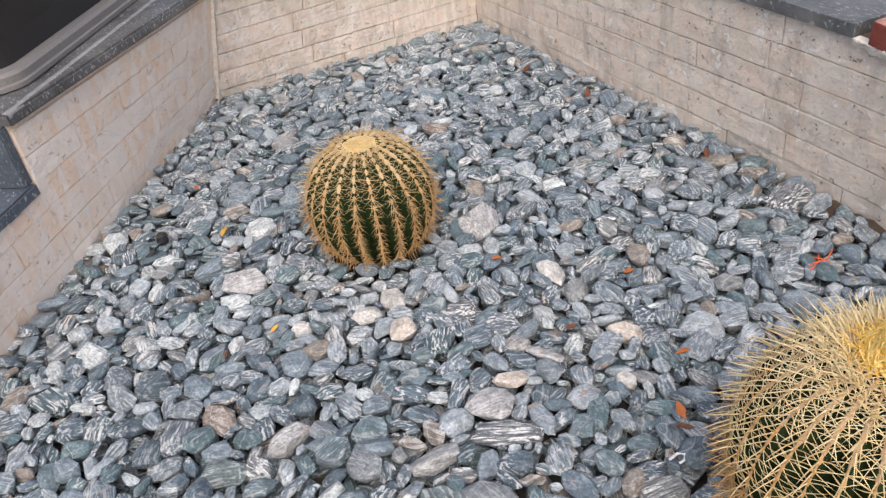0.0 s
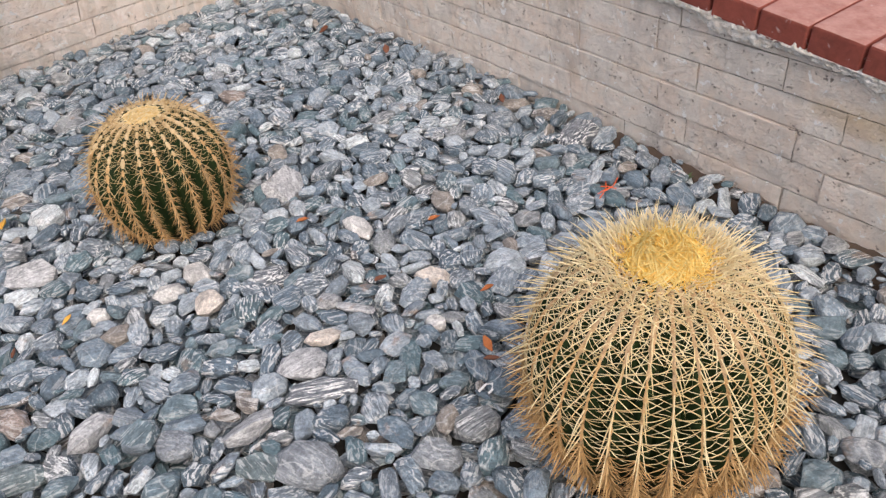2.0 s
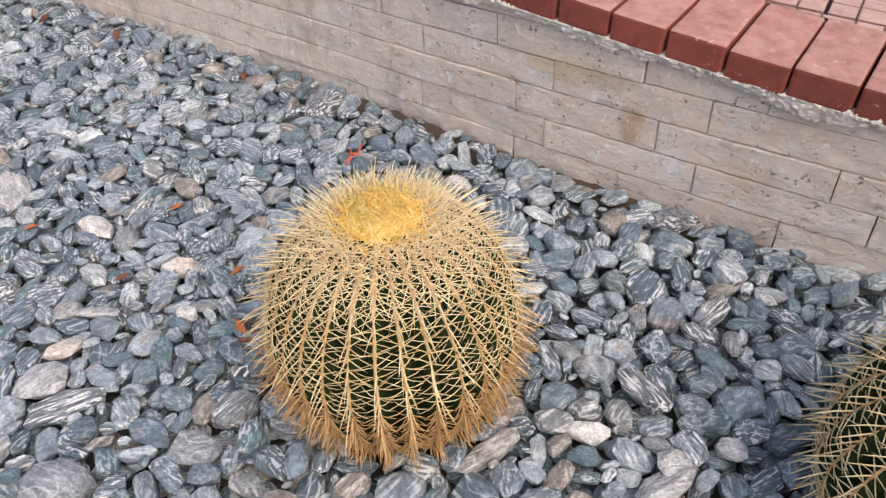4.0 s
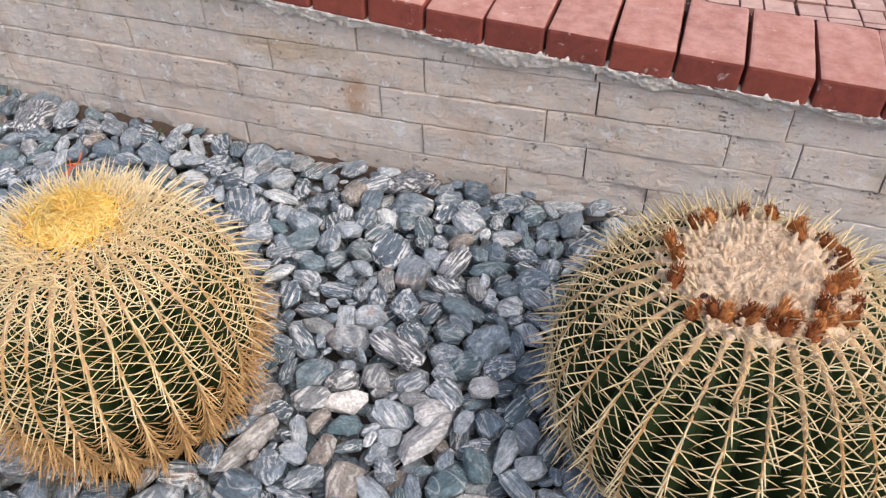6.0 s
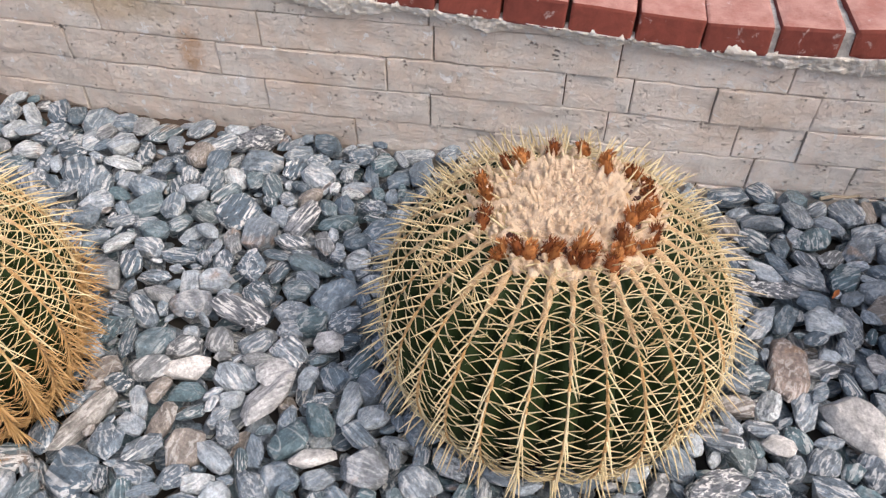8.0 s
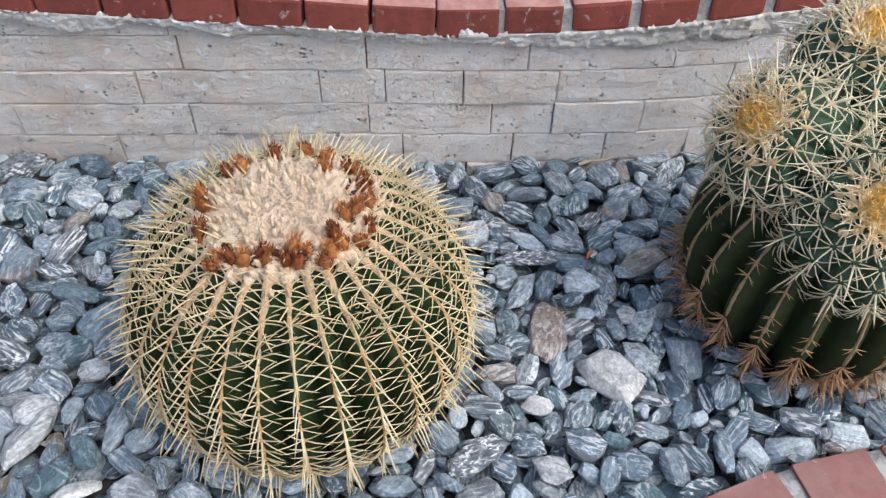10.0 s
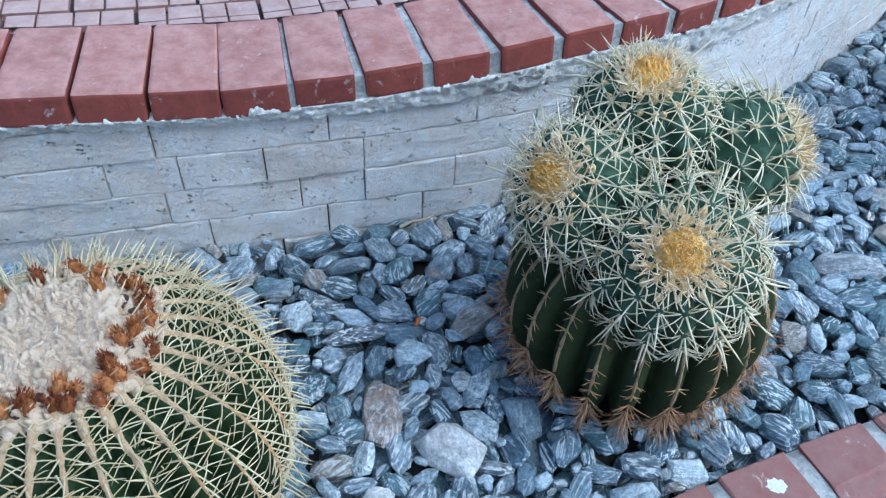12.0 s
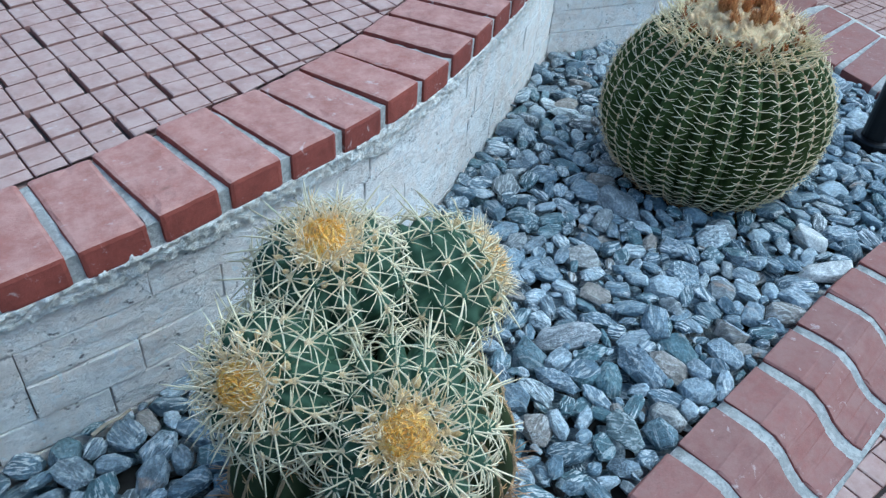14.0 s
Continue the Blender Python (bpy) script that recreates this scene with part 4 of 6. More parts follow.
barrel((2.325, 1.5), 0.252, 0.222, 0.165, 31, 0.19, 15, "wide dark green barrel cactus with straw spines and fluffy cream crown", SKIN_GREEN, CREAM_SPINE,
       per_rib=25, fan=(20, -8), central=0, length=0.035, width=0.00115, lift=0.5, curl=0.22, sweep=(0.05, 0.3), crown="fluffy", crown_r=0.112, dip=0.004, old=0.08, reach=2.2, pad=0.0046, low_felt=PALE_FELT)


def pup_part(name, parent, centre, crown_at, r, ribs, seed, label, crown_r):
    rng = random.Random(seed)
    d = Vector(crown_at) - Vector(centre)
    m = Matrix.Translation(centre) @ d.to_track_quat("Z", "Y").to_matrix().to_4x4()
    knobs, v0, v1 = 6, 0.2, 0.96
    ob = part(name, cactus_body("pup_body", r, r * 0.98, 0.0, ribs, 0.24, 0.004, SKIN_BLUE, rng, knobs, v0, v1), parent, label, m)
    ar = areoles_of(r, r * 0.98, 0.0, ribs, 0.24, 0.004, knobs, v0, v1, rng, even=True)
    side, ring = [q for q in ar if q[4] < 0.83], [q for q in ar if q[4] >= 0.83]
    tagged(part("felt_line", felt_pads("areole_felt", side, 0.0056, PALE_FELT, rng, 1.2, 0.9, 0.2), ob), kind="stuff")
    tagged(part("gold_felt", felt_pads("gold_felt", ring, 0.0078, PUP_FELT, rng, 1.2, 0.85, 0.0), ob, "golden young cushions round the crown"), kind="stuff")
    tagged(part("spine_coat", spine_coat("pup_spines", side, STAR, 1, 0.045, 0.0012, PUP_SPINE, rng, 0.6, 0.3, 0.0, (-0.12, 0.12)), ob, "pale straw spines"), kind="stuff")
    tagged(part("young_spine_coat", spine_coat("young_spine_coat", ring, (60, 0, -45), 1, 0.036, 0.0009, PUP_HALO, rng, 1.0, 0.1, 0.0), ob, "cream young spines round the crown"), kind="stuff")
    top = r * 0.98 - 0.004
    part("crown_wool", wool_dome("crown_wool", crown_r * 0.74, 0.013, PUP_WOOL, rng, 0.1), ob, "golden crown wool", pose(0, 0, top - 0.004))
    tagged(part("crown_heart", swirl("crown_heart", crown_r * 0.6, 220, 0.011, 0.0009, PUP_HEART, rng, top + 0.001, 0.011, 0.8, 0.4), ob, "golden heart of the crown"), kind="stuff")
    # rings of young woolly cones with gaps between them
    cones = []
    for n, k, tall in ((9, 0.56, 0.014), (12, 0.84, 0.015), (14, 1.14, 0.013)):
        for i in range(n):
            th = 2 * math.pi * (i + 0.5 * (n % 2) + rng.uniform(-0.16, 0.16)) / n
            rr = crown_r * k * rng.uniform(0.95, 1.05)
            cs, sn = math.cos(th), math.sin(th)
            zz = r * 0.98 * math.sqrt(max(0.0, 1 - (rr / r) ** 2)) - 0.004
            cones.append(((rr * cs, rr * sn, zz), (0.75 * cs * k, 0.75 * sn * k, 1.0), rng.uniform(0.0044, 0.0062), tall * rng.uniform(0.8, 1.2)))
    tagged(part("wool_cone", wool_teeth("wool_cone", cones, PUP_FELT, rng), ob, "golden woolly cones round the heart"), kind="stuff")
    tagged(part("crown_tuft", swirl("crown_bristles", crown_r * 0.8, 120, 0.016, 0.0009, PUP_BRISTLE, rng, top - 0.004, 0.013, 1.2, -0.6, 0.4), ob, "pale yellow crown bristles"), kind="stuff")
    tagged(part("crown_ring", halo("crown_ring", r, r * 0.98, 0.0, 0.004, 0.8, 0.93, 130, 0.036, 0.0011, PUP_HALO, rng), ob, "cream young spines round the crown"), kind="stuff")
    return ob


def offset_cactus():
    rng = random.Random(14)
    ob = thing("barrel_cactus", (1.193, 1.182, 0), "dark barrel cactus carrying four blue-green spiny offsets with yellow crowns", "cactus", "barrel cacti in the pebble bed")
    a, c, cz = 0.192, 0.178, 0.13
    part("body", cactus_body("cactus_body", a, c, cz, 22, 0.27, 0.0, SKIN_OLIVE, rng), ob, "bare dark olive ribbed body")
    ar = areoles_of(a, c, cz, 22, 0.2, 0.0, 18, 0.02, 0.9, rng)
    foot, side = [q for q in ar if q[4] < 0.33], [q for q in ar if q[4] >= 0.33]
    tagged(part("felt_line", felt_pads("areole_felt", side, 0.0042, OLD_FELT, rng, 4.2, 0.6), ob, "brown worn cushions along the ribs"), kind="stuff")
    tagged(part("old_spine_coat", spine_coat("old_spines", foot, (60, 30, 0, -30, -60), 4, 0.04, 0.00085, FOOT_SPINE, rng, 0.9, 0.4, 0.25), ob, "brown old spines round the foot"), kind="stuff")
    tagged(part("spine_coat", spine_coat("spine_coat", side, (5, -30), 0, 0.02, 0.0009, OLD_SPINE, rng, keep=lambda v: 0.55), ob, "few short broken spines"), kind="stuff")
    o = Vector((1.193, 1.182, 0))
    for k, (cen, crown_at, r, cr) in enumerate([
        ((1.171, 1.094, 0.278), (1.132, 1.03, 0.369), 0.11, 0.046),
        ((1.078, 1.195, 0.328), (0.998, 1.162, 0.4), 0.09, 0.044),
        ((1.18, 1.262, 0.375), (1.166, 1.247, 0.473), 0.092, 0.046),
        ((1.315, 1.235, 0.32), (1.405, 1.212, 0.352), 0.094, 0.056)]):
        pup_part("offset_shoot", ob, Vector(cen) - o, Vector(crown_at) - o, r, 15 if k == 0 else 12, 40 + k, "blue-green offset with long pale spines", cr)
    return ob


offset_cactus()
CACTI = [(-1.478, 0.695, 0.118), (-0.358, 0.938, 0.14), (0.449, 1.083, 0.165), (1.193, 1.182, 0.145), (2.325, 1.5, 0.185)]


# ---------- stair, slabs and box ----------
def slab(name, pts, z0, z1, r, material):
    bm = bmesh.new()
    lo = [bm.verts.new((x, y, z0)) for x, y in pts]
    f = bm.faces.new(lo)
    ex = bmesh.ops.extrude_face_region(bm, geom=[f])
    for v in ex["geom"]:
        if isinstance(v, bmesh.types.BMVert):
            v.co.z = z1
    bmesh.ops.recalc_face_normals(bm, faces=bm.faces[:])
    bmesh.ops.bevel(bm, geom=bm.edges[:], offset=r, segments=2, affect="EDGES")
    me = bpy.data.meshes.new(name)
    bm.to_mesh(me)
    bm.free()
    me.materials.append(material)
    return me


LD = np.array([-1.01, 0.765])
LD /= np.linalg.norm(LD)
LN = np.array([LD[1], -LD[0]]) * -1  # away from the bed
CORNER = np.array([-1.872, 0.0335])


def left_pt(u, w):
    """u along the side wall from its step, w outward from its face."""
    return tuple(CORNER + LD * u + LN * w)


tagged(new("landing_slab", slab("landing_slab", [left_pt(-0.012, -0.022), (-2.475, 0.665), (-2.8, 0.56), left_pt(0.955, 1.6), left_pt(-0.012, 1.6)], 0.3925, 0.422, 0.006, DARK_SLATE)),
       "weathered dark slate slab on the landing", "slab", kind="structure")
tagged(new("stair_riser", slab("stair_riser", [left_pt(-0.03, 0.004), left_pt(-0.003, 0.004), left_pt(-0.003, 1.6), left_pt(-0.03, 1.6)], 0.246, 0.392, 0.003, BLUE_SLATE)),
       "dark blue slate stair riser", "stair", kind="structure")
tagged(new("stair_tread", slab("stair_tread", [left_pt(-0.36, -0.004), left_pt(-0.003, -0.004), left_pt(-0.003, 1.6), left_pt(-0.36, 1.6)], 0.213, 0.2455, 0.005, BLUE_SLATE)),
       "dark blue slate stair tread", "stair", kind="structure")
tagged(new("stair_block", slab("stair_block", [left_pt(-0.34, 0.18), left_pt(0.9, 0.18), left_pt(0.9, 1.58), left_pt(-0.34, 1.58)], -0.16, 0.212, 0.003, BACKING)),
       "masonry body of the stair", "stair", kind="structure")

ARRIS = slate_material("worn_arris", (0.2, 0.2, 0.205), (0.36, 0.36, 0.365))
rows = []
for k in range(103):
    u = -0.014 + 0.0095 * k
    w = 0.004 * noise.noise(Vector((u * 40, 0, 0))) + 0.002 * noise.noise(Vector((u * 130, 0, 3)))
    rows.append([(*left_pt(u, -0.0235), 0.4125 + w), (*left_pt(u, -0.0238), 0.4195), (*left_pt(u, -0.019), 0.4232), (*left_pt(u, -0.006 + w), 0.4228)])
tagged(new("slab_edge", strip("slab_edge", rows, ARRIS, True)), "pale chipped edge of the slate slab", "trim", kind="structure")

BLACK = plain_material("black_plastic", (0.018, 0.017, 0.017), 0.45, 0, 300, 0.0003)
GREY_RIM = plain_material("grey_plastic", (0.2, 0.19, 0.185), 0.5, 0, 300, 0.0003)


def rounded_rect(w, d, r, n=8):
    pts = []
    for cx, cy, a0 in ((w - r, r, -90), (w - r, d - r, 0), (r, d - r, 90), (r, r, 180)):
        for k in range(n + 1):
            an = radians(a0 + 90 * k / n)
            pts.append((cx + r * math.cos(an), cy + r * math.sin(an)))
    return pts


def ring_stack(name, rings, material, cap0=True, cap1=True):
    n = len(rings[0])
    verts = [p for r in rings for p in r]
    faces = [(j * n + i, j * n + (i + 1) % n, (j + 1) * n + (i + 1) % n, (j + 1) * n + i) for j in range(len(rings) - 1) for i in range(n)]
    if cap0:
        faces.append(tuple(range(n))[::-1])
    if cap1:
        faces.append(tuple((len(rings) - 1) * n + i for i in range(n)))
    return mesh_of(name, verts, faces, material, False)


def storage_box():
    ob = thing("storage_box", (*left_pt(0.085, 0.022), 0.4222), "black plastic box with rounded corners and a grey rim", "box")
    ob.rotation_euler = (0, 0, math.atan2(LD[1], LD[0]) + radians(1.5))
    w, d = 0.8, 0.6

    def ring(i, z, r):
        return [(x * (w - 2 * i) / w + i, y * (d - 2 * i) / d + i, z) for x, y in rounded_rect(w, d, r)]

    part("rim", ring_stack("rim", [ring(0.004, 0.0, 0.08), ring(0.0, 0.004, 0.08), ring(0.0, 0.014, 0.08), ring(0.006, 0.017, 0.08), ring(0.006, 0.034, 0.08), ring(0.014, 0.042, 0.075), ring(0.04, 0.044, 0.07)], GREY_RIM), ob, "grey rounded plastic rim")
    part("body", ring_stack("body", [ring(0.04, 0.0445, 0.07), ring(0.046, 0.1, 0.07), ring(0.04, 0.3, 0.07), ring(0.05, 0.31, 0.06)], BLACK), ob, "matt black plastic body")
    return ob


storage_box()


def lamp_post():
    ob = thing("bollard_post", (2.83, 1.32, -0.03), "black round metal post standing in the pebbles", "post")
    rings = lambda prof: [[(r * math.cos(2 * math.pi * k / 24), r * math.sin(2 * math.pi * k / 24), z) for k in range(24)] for r, z in prof]
    m = plain_material("black_metal", (0.012, 0.012, 0.014), 0.35, 0.6, 200, 0.0003)
    part("base", ring_stack("base", rings([(0.05, 0.0), (0.05, 0.045), (0.046, 0.05), (0.036, 0.052)]), m), ob, "black flange")
    part("shaft", ring_stack("shaft", rings([(0.034, 0.045), (0.034, 0.75), (0.03, 0.76), (0.01, 0.765)]), m), ob, "black shaft")


lamp_post()

# ---------- brick coping, setts and kerb ----------
rngB = random.Random(5)
brick_shapes = [bevel_box("paver", 0.0996, BRICK_L, BRICK_H, 0.0055, BRICK, 2, 0.0014, rngB) for _ in range(6)]
thin_shapes = [bevel_box("paver", 0.0935, BRICK_L, BRICK_H, 0.007, BRICK, 2, 0.002, rngB) for _ in range(6)]
coping = thing("brick_coping", (0, 0, 0), "row of red brick pavers along the wall top", "coping", kind="structure")
PITCH, WIDE = 0.1042, 0.1095
S0 = MAIN.s_of_x(0.009)


def joint_s(k):
    """Where the k-th joint lies; from the eighth on the bricks stand in wide mortar."""
    return S0 + PITCH * min(k, 8) + WIDE * max(0, k - 8)


k = -9
while joint_s(k + 1) < MAIN.length + END.length - 0.05:
    s = (joint_s(k) + joint_s(k + 1)) / 2
    line, q = (MAIN, s) if s <= MAIN.length - 0.03 else (END, max(0.04, s - MAIN.length))
    p, t = offset(line, q, 0.017 - BRICK_L / 2), line.along(q, 0.03)
    z = coping_z(p[0])
    dz = (coping_z(p[0] + 0.05) - coping_z(p[0] - 0.05)) / 0.1
    m = pose(p[0], p[1], z + rngB.uniform(-0.0015, 0.0025), rngB.uniform(-0.7, 0.7), -math.degrees(math.atan(dz)), math.degrees(math.atan2(t[1], t[0])) + rngB.uniform(-0.8, 0.8))
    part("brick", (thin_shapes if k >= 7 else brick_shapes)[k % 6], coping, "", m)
    k += 1


def mortar_joints(name, line, s_list, d0, d1, z0, z1, wide, material, rng):
    """Wavy mortar fillets across a brick course, joined in one mesh."""
    verts, faces = [], []
    for s in s_list:
        n = 10
        t = line.along(s, 0.03)
        b = len(verts)
        for i in range(n + 1):
            d = d0 + (d1 - d0) * i / n
            p = offset(line, s, d)
            w = wide * (0.5 + 0.16 * rng.uniform(-1, 1))
            zz = z1(p[0]) + rng.uniform(-0.0025, 0.001)
            zl = z0(p[0])
            for sg, z in ((-1, zl), (-1, zz - 0.001), (0, zz + 0.0008), (1, zz - 0.001), (1, zl)):
                verts.append((p[0] + t[0] * w * sg, p[1] + t[1] * w * sg, z))
        for i in range(n):
            for j in range(4):
                faces.append((b + i * 5 + j, b + i * 5 + j + 1, b + (i + 1) * 5 + j + 1, b + (i + 1) * 5 + j))
        faces.append(tuple(b + j for j in range(5)))
        faces.append(tuple(b + n * 5 + j for j in range(5)))
    return mesh_of(name, verts, faces, material, False)


s_list = [joint_s(j) for j in range(7, 60) if joint_s(j) < MAIN.length - 0.08]
part("mortar", mortar_joints("coping_mortar", MAIN, s_list, 0.012, -0.175, lambda x: coping_z(x) + 0.002, lambda x: coping_z(x) + BRICK_H - 0.007, 0.02, MORTAR, rngB), coping, "grey mortar in the brick joints")

# slate coping on the older stretch
tagged(new("slate_coping", joined("slate_coping", MAIN, -0.32, 0.012, lambda x: coping_z(x) + 0.001, lambda x: coping_z(x) + 0.03, SLATE, 40, 0.0, MAIN.s_of_x(-0.962))),
                    "rough dark slate coping slab on the wall", "coping", kind="structure")
tagged(new("back_coping", slab("back_coping", [(-2.47, 0.672), (-2.566, 1.627), (-2.88, 1.627), (-2.84, 0.57)], 0.393, 0.4235, 0.004, SLATE)), "rough dark slate coping on the back wall", "coping", kind="structure")


# cement bed between wall and bricks, crumbling, with a torn lower edge
def cement_band(name, line, s0, s1):
    rows = []
    crumbs = random.Random(17)
    n = int((s1 - s0) / 0.0035)
    for i in range(n + 1):
        s = s0 + (s1 - s0) * i / n
        p = line.at(s)
        z = coping_z(p[0])
        nz = noise.noise(Vector((s * 13, 3.1, 0))) * 0.8 + noise.noise(Vector((s * 26, 3.1, 4))) * 0.5 + noise.noise(Vector((s * 80, 7.7, 0))) * 0.45
        lo = z - 0.015 - 0.01 * nz - 0.028 * max(0.0, noise.noise(Vector((s * 5.5, 9.0, 1.0))) + 0.05) - 0.018 * max(0.0, min(1.0, (p[0] - 0.6) / 0.5))
        q = offset(line, s, -0.006)
        row = [(q[0], q[1], lo - 0.002)]
        for k in range(12):
            u = k / 11
            zz = lo + (z + 0.003 - lo) * u
            zz += crumbs.uniform(-0.0012, 0.0012) if 0 < k < 11 else 0.0
            d = 0.0105 + 0.0065 * u + crumbs.uniform(-0.0016, 0.0016) + 0.0045 * noise.noise(Vector((s * 42, zz * 60, 2))) + 0.0045 * noise.noise(Vector((s * 120, zz * 150, 5))) + 0.002 * noise.noise(Vector((s * 260, zz * 260, 7)))
            q = offset(line, s, d)
            row.append((q[0], q[1], zz))
        q = offset(line, s, -0.006)
        row.append((q[0], q[1], z + 0.003))
        rows.append(row)
    return strip(name, rows, CEMENT, True)


def mortar_smear(name, line, s0, s1):
    """Thin smears left on the lower edge of the brick fronts."""
    verts, faces = [], []
    n = int((s1 - s0) / 0.003)
    last = None
    for i in range(n + 1):
        s = s0 + (s1 - s0) * i / n
        p = line.at(s)
        z = coping_z(p[0])
        h = 0.026 * (noise.noise(Vector((s * 9, 4.0, 2))) * 0.7 + noise.noise(Vector((s * 47, 2.0, 6))) * 0.6 + noise.noise(Vector((s * 150, 2.0, 9))) * 0.4 - 0.1)
        if h < 0.0012:
            last = None
            continue
        b = len(verts)
        for d, zz in ((0.012, z - 0.004), (0.0188, z - 0.003), (0.0192, z + h * 0.5), (0.0172, z + h), (0.0135, z + h)):
            q = offset(line, s, d)
            verts.append((q[0], q[1], zz))
        if last is not None:
            faces += [(last + j, last + j + 1, b + j + 1, b + j) for j in range(4)]
        last = b
    return mesh_of(name, verts, faces, CEMENT, True)


part("cement", cement_band("cement_bed", MAIN, MAIN.s_of_x(-0.96), MAIN.length), wall_north, "crumbling grey cement under the bricks")
part("mortar_smear", mortar_smear("mortar_smear", MAIN, MAIN.s_of_x(-0.9), MAIN.length - 0.1), wall_north, "pale cement smears on the brick edges")
part("cement", cement_band("cement_bed", END, 0.0, END.length), wall_east)

# pink setts on the terrace, behind the bricks
sett_paving = thing("sett_paving", (0, 0, 0), "worn pink sett paving with dark joints", "paving", kind="structure")
rngS = random.Random(8)
BLOCK_X, BLOCK_Y, NX, NY = 0.2, 0.1, 4, 2


def stamped_block(rng):
    """A paving block whose top is scored into eight small setts."""
    bm = bmesh.new()
    lx, ly = BLOCK_X - 0.0048, BLOCK_Y - 0.0042

    def box(cx, cy, wx, wy, z0, z1, r):
        made_ = bmesh.ops.create_cube(bm, size=1.0)["verts"]
        for v in made_:
            up = v.co.z > 0
            k = r if up else 0.0
            v.co = Vector((cx + math.copysign(wx / 2 - k, v.co.x), cy + math.copysign(wy / 2 - k, v.co.y), z1 if up else z0))

    box(0, 0, lx - 0.004, ly - 0.004, 0.0, 0.0175, 0.0)
    xs = [-lx / 2] + [lx * (i / NX - 0.5) + rng.uniform(-0.005, 0.005) for i in range(1, NX)] + [lx / 2]
    for i in range(NX):
        mid = rng.uniform(-0.004, 0.004)
        for y0, y1 in ((-ly / 2, mid), (mid, ly / 2)):
            wx, wy = xs[i + 1] - xs[i] - 0.0026, y1 - y0 - 0.0024
            cx, cy, h = (xs[i] + xs[i + 1]) / 2, (y0 + y1) / 2, 0.0298 + rng.uniform(-0.0012, 0.0004)
            box(cx, cy, wx, wy, 0.018, 0.0284, 0.0008)
            box(cx, cy, wx - 0.0008, wy - 0.0008, 0.0283, h, 0.0022)
    me = bpy.data.meshes.new("sett")
    bm.to_mesh(me)
    bm.free()
    me.materials.append(SETT)
    return me


sett_shapes = [stamped_block(rngS) for _ in range(6)]


def cut_block(shape, m, at_, way):
    """A block trimmed by an upright plane; what lies past the plane along way is cut off."""
    bm = bmesh.new()
    bm.from_mesh(shape)
    inv = m.inverted()
    no = (inv.to_3x3() @ Vector((way[0], way[1], 0))).normalized()
    bmesh.ops.bisect_plane(bm, geom=bm.verts[:] + bm.edges[:] + bm.faces[:], plane_co=inv @ Vector((at_[0], at_[1], m.translation.z)), plane_no=no, clear_outer=True)
    big = len(bm.faces) > 12
    me = bpy.data.meshes.new("sett")
    bm.to_mesh(me)
    bm.free()
    me.materials.append(SETT)
    return me if big else None


ANG = radians(3)
made = 0
far_verts, far_faces = [], []
for row_i in range(-3, 24):
    x = -1.6 + (row_i % 2) * 0.1
    while x < 4.6:
        cx, cy = x + BLOCK_X / 2, 1.5 + row_i * BLOCK_Y
        px, py = cx * math.cos(ANG) - cy * math.sin(ANG), cx * math.sin(ANG) + cy * math.cos(ANG)
        x += BLOCK_X
        if px < -0.9 or px > 4.5:
            continue
        line = MAIN if px <= 2.42 else END
        near_i = int(np.hypot(line.P[:, 0] - px, line.P[:, 1] - py).argmin())
        back = float(np.hypot(line.P[near_i, 0] - px, line.P[near_i, 1] - py))
        side = py - float(np.interp(px, line.P[:, 0], line.P[:, 1]))
        if (side < 0 and back > 0.05) or (side >= 0 and back < 0.08):
            continue
        slope = (coping_z(px + 0.08) - coping_z(px - 0.08)) / 0.16
        m = pose(px, py, coping_z(px) + 0.0205 + rngS.uniform(-0.001, 0.001), 0, -math.degrees(math.atan(slope)), math.degrees(ANG) + rngS.uniform(-0.6, 0.6))
        shape = sett_shapes[rngS.randrange(6)]
        if back < 0.31:
            s_cut = line.s[near_i]
            t_cut = line.along(s_cut, 0.03)
            shape = cut_block(shape, m, offset(line, s_cut, -0.187), (t_cut[1], -t_cut[0]))
            if shape is None:
                continue
        if made < 300 and 0.3 < px < 1.9 and py < 2.15:
            part("sett", shape, sett_paving, "", m)
            made += 1
        else:
            b = len(far_verts)
            far_verts += [tuple(m @ v.co) for v in shape.vertices]
            far_faces += [tuple(b + i for i in f.vertices) for f in shape.polygons]
tagged(part("setts", mesh_of("setts", far_verts, far_faces, SETT, False), sett_paving, "further pink setts"), kind="stuff")

# kerb of red pavers in wide grey mortar
kerb = thing("brick_kerb", (0, 0, 0), "flush kerb of red pavers in grey mortar round the bed", "kerb", kind="structure")
rngK = random.Random(9)


def kerb_paver(rng, prof, skew=0.0):
    """A kerb stone of the given section; its width runs along x."""
    bm = bmesh.new()
    w = 0.0558
    f = bm.faces.new([bm.verts.new((-w, y, z)) for y, z in prof])
    ex = bmesh.ops.extrude_face_region(bm, geom=[f])
    for v in ex["geom"]:
        if isinstance(v, bmesh.types.BMVert):
            v.co.x = w
    bmesh.ops.recalc_face_normals(bm, faces=bm.faces[:])
    bmesh.ops.bevel(bm, geom=bm.edges[:], offset=0.0045, segments=2, affect="EDGES", profile=0.6)
    for v in bm.verts:
        v.co += Vector([rng.uniform(-0.0012, 0.0012) for _ in range(3)])
        v.co.x -= skew * v.co.y
    me = bpy.data.meshes.new("kerb_paver")
    bm.to_mesh(me)
    bm.free()
    me.materials.append(KERB_BRICK)
    return me


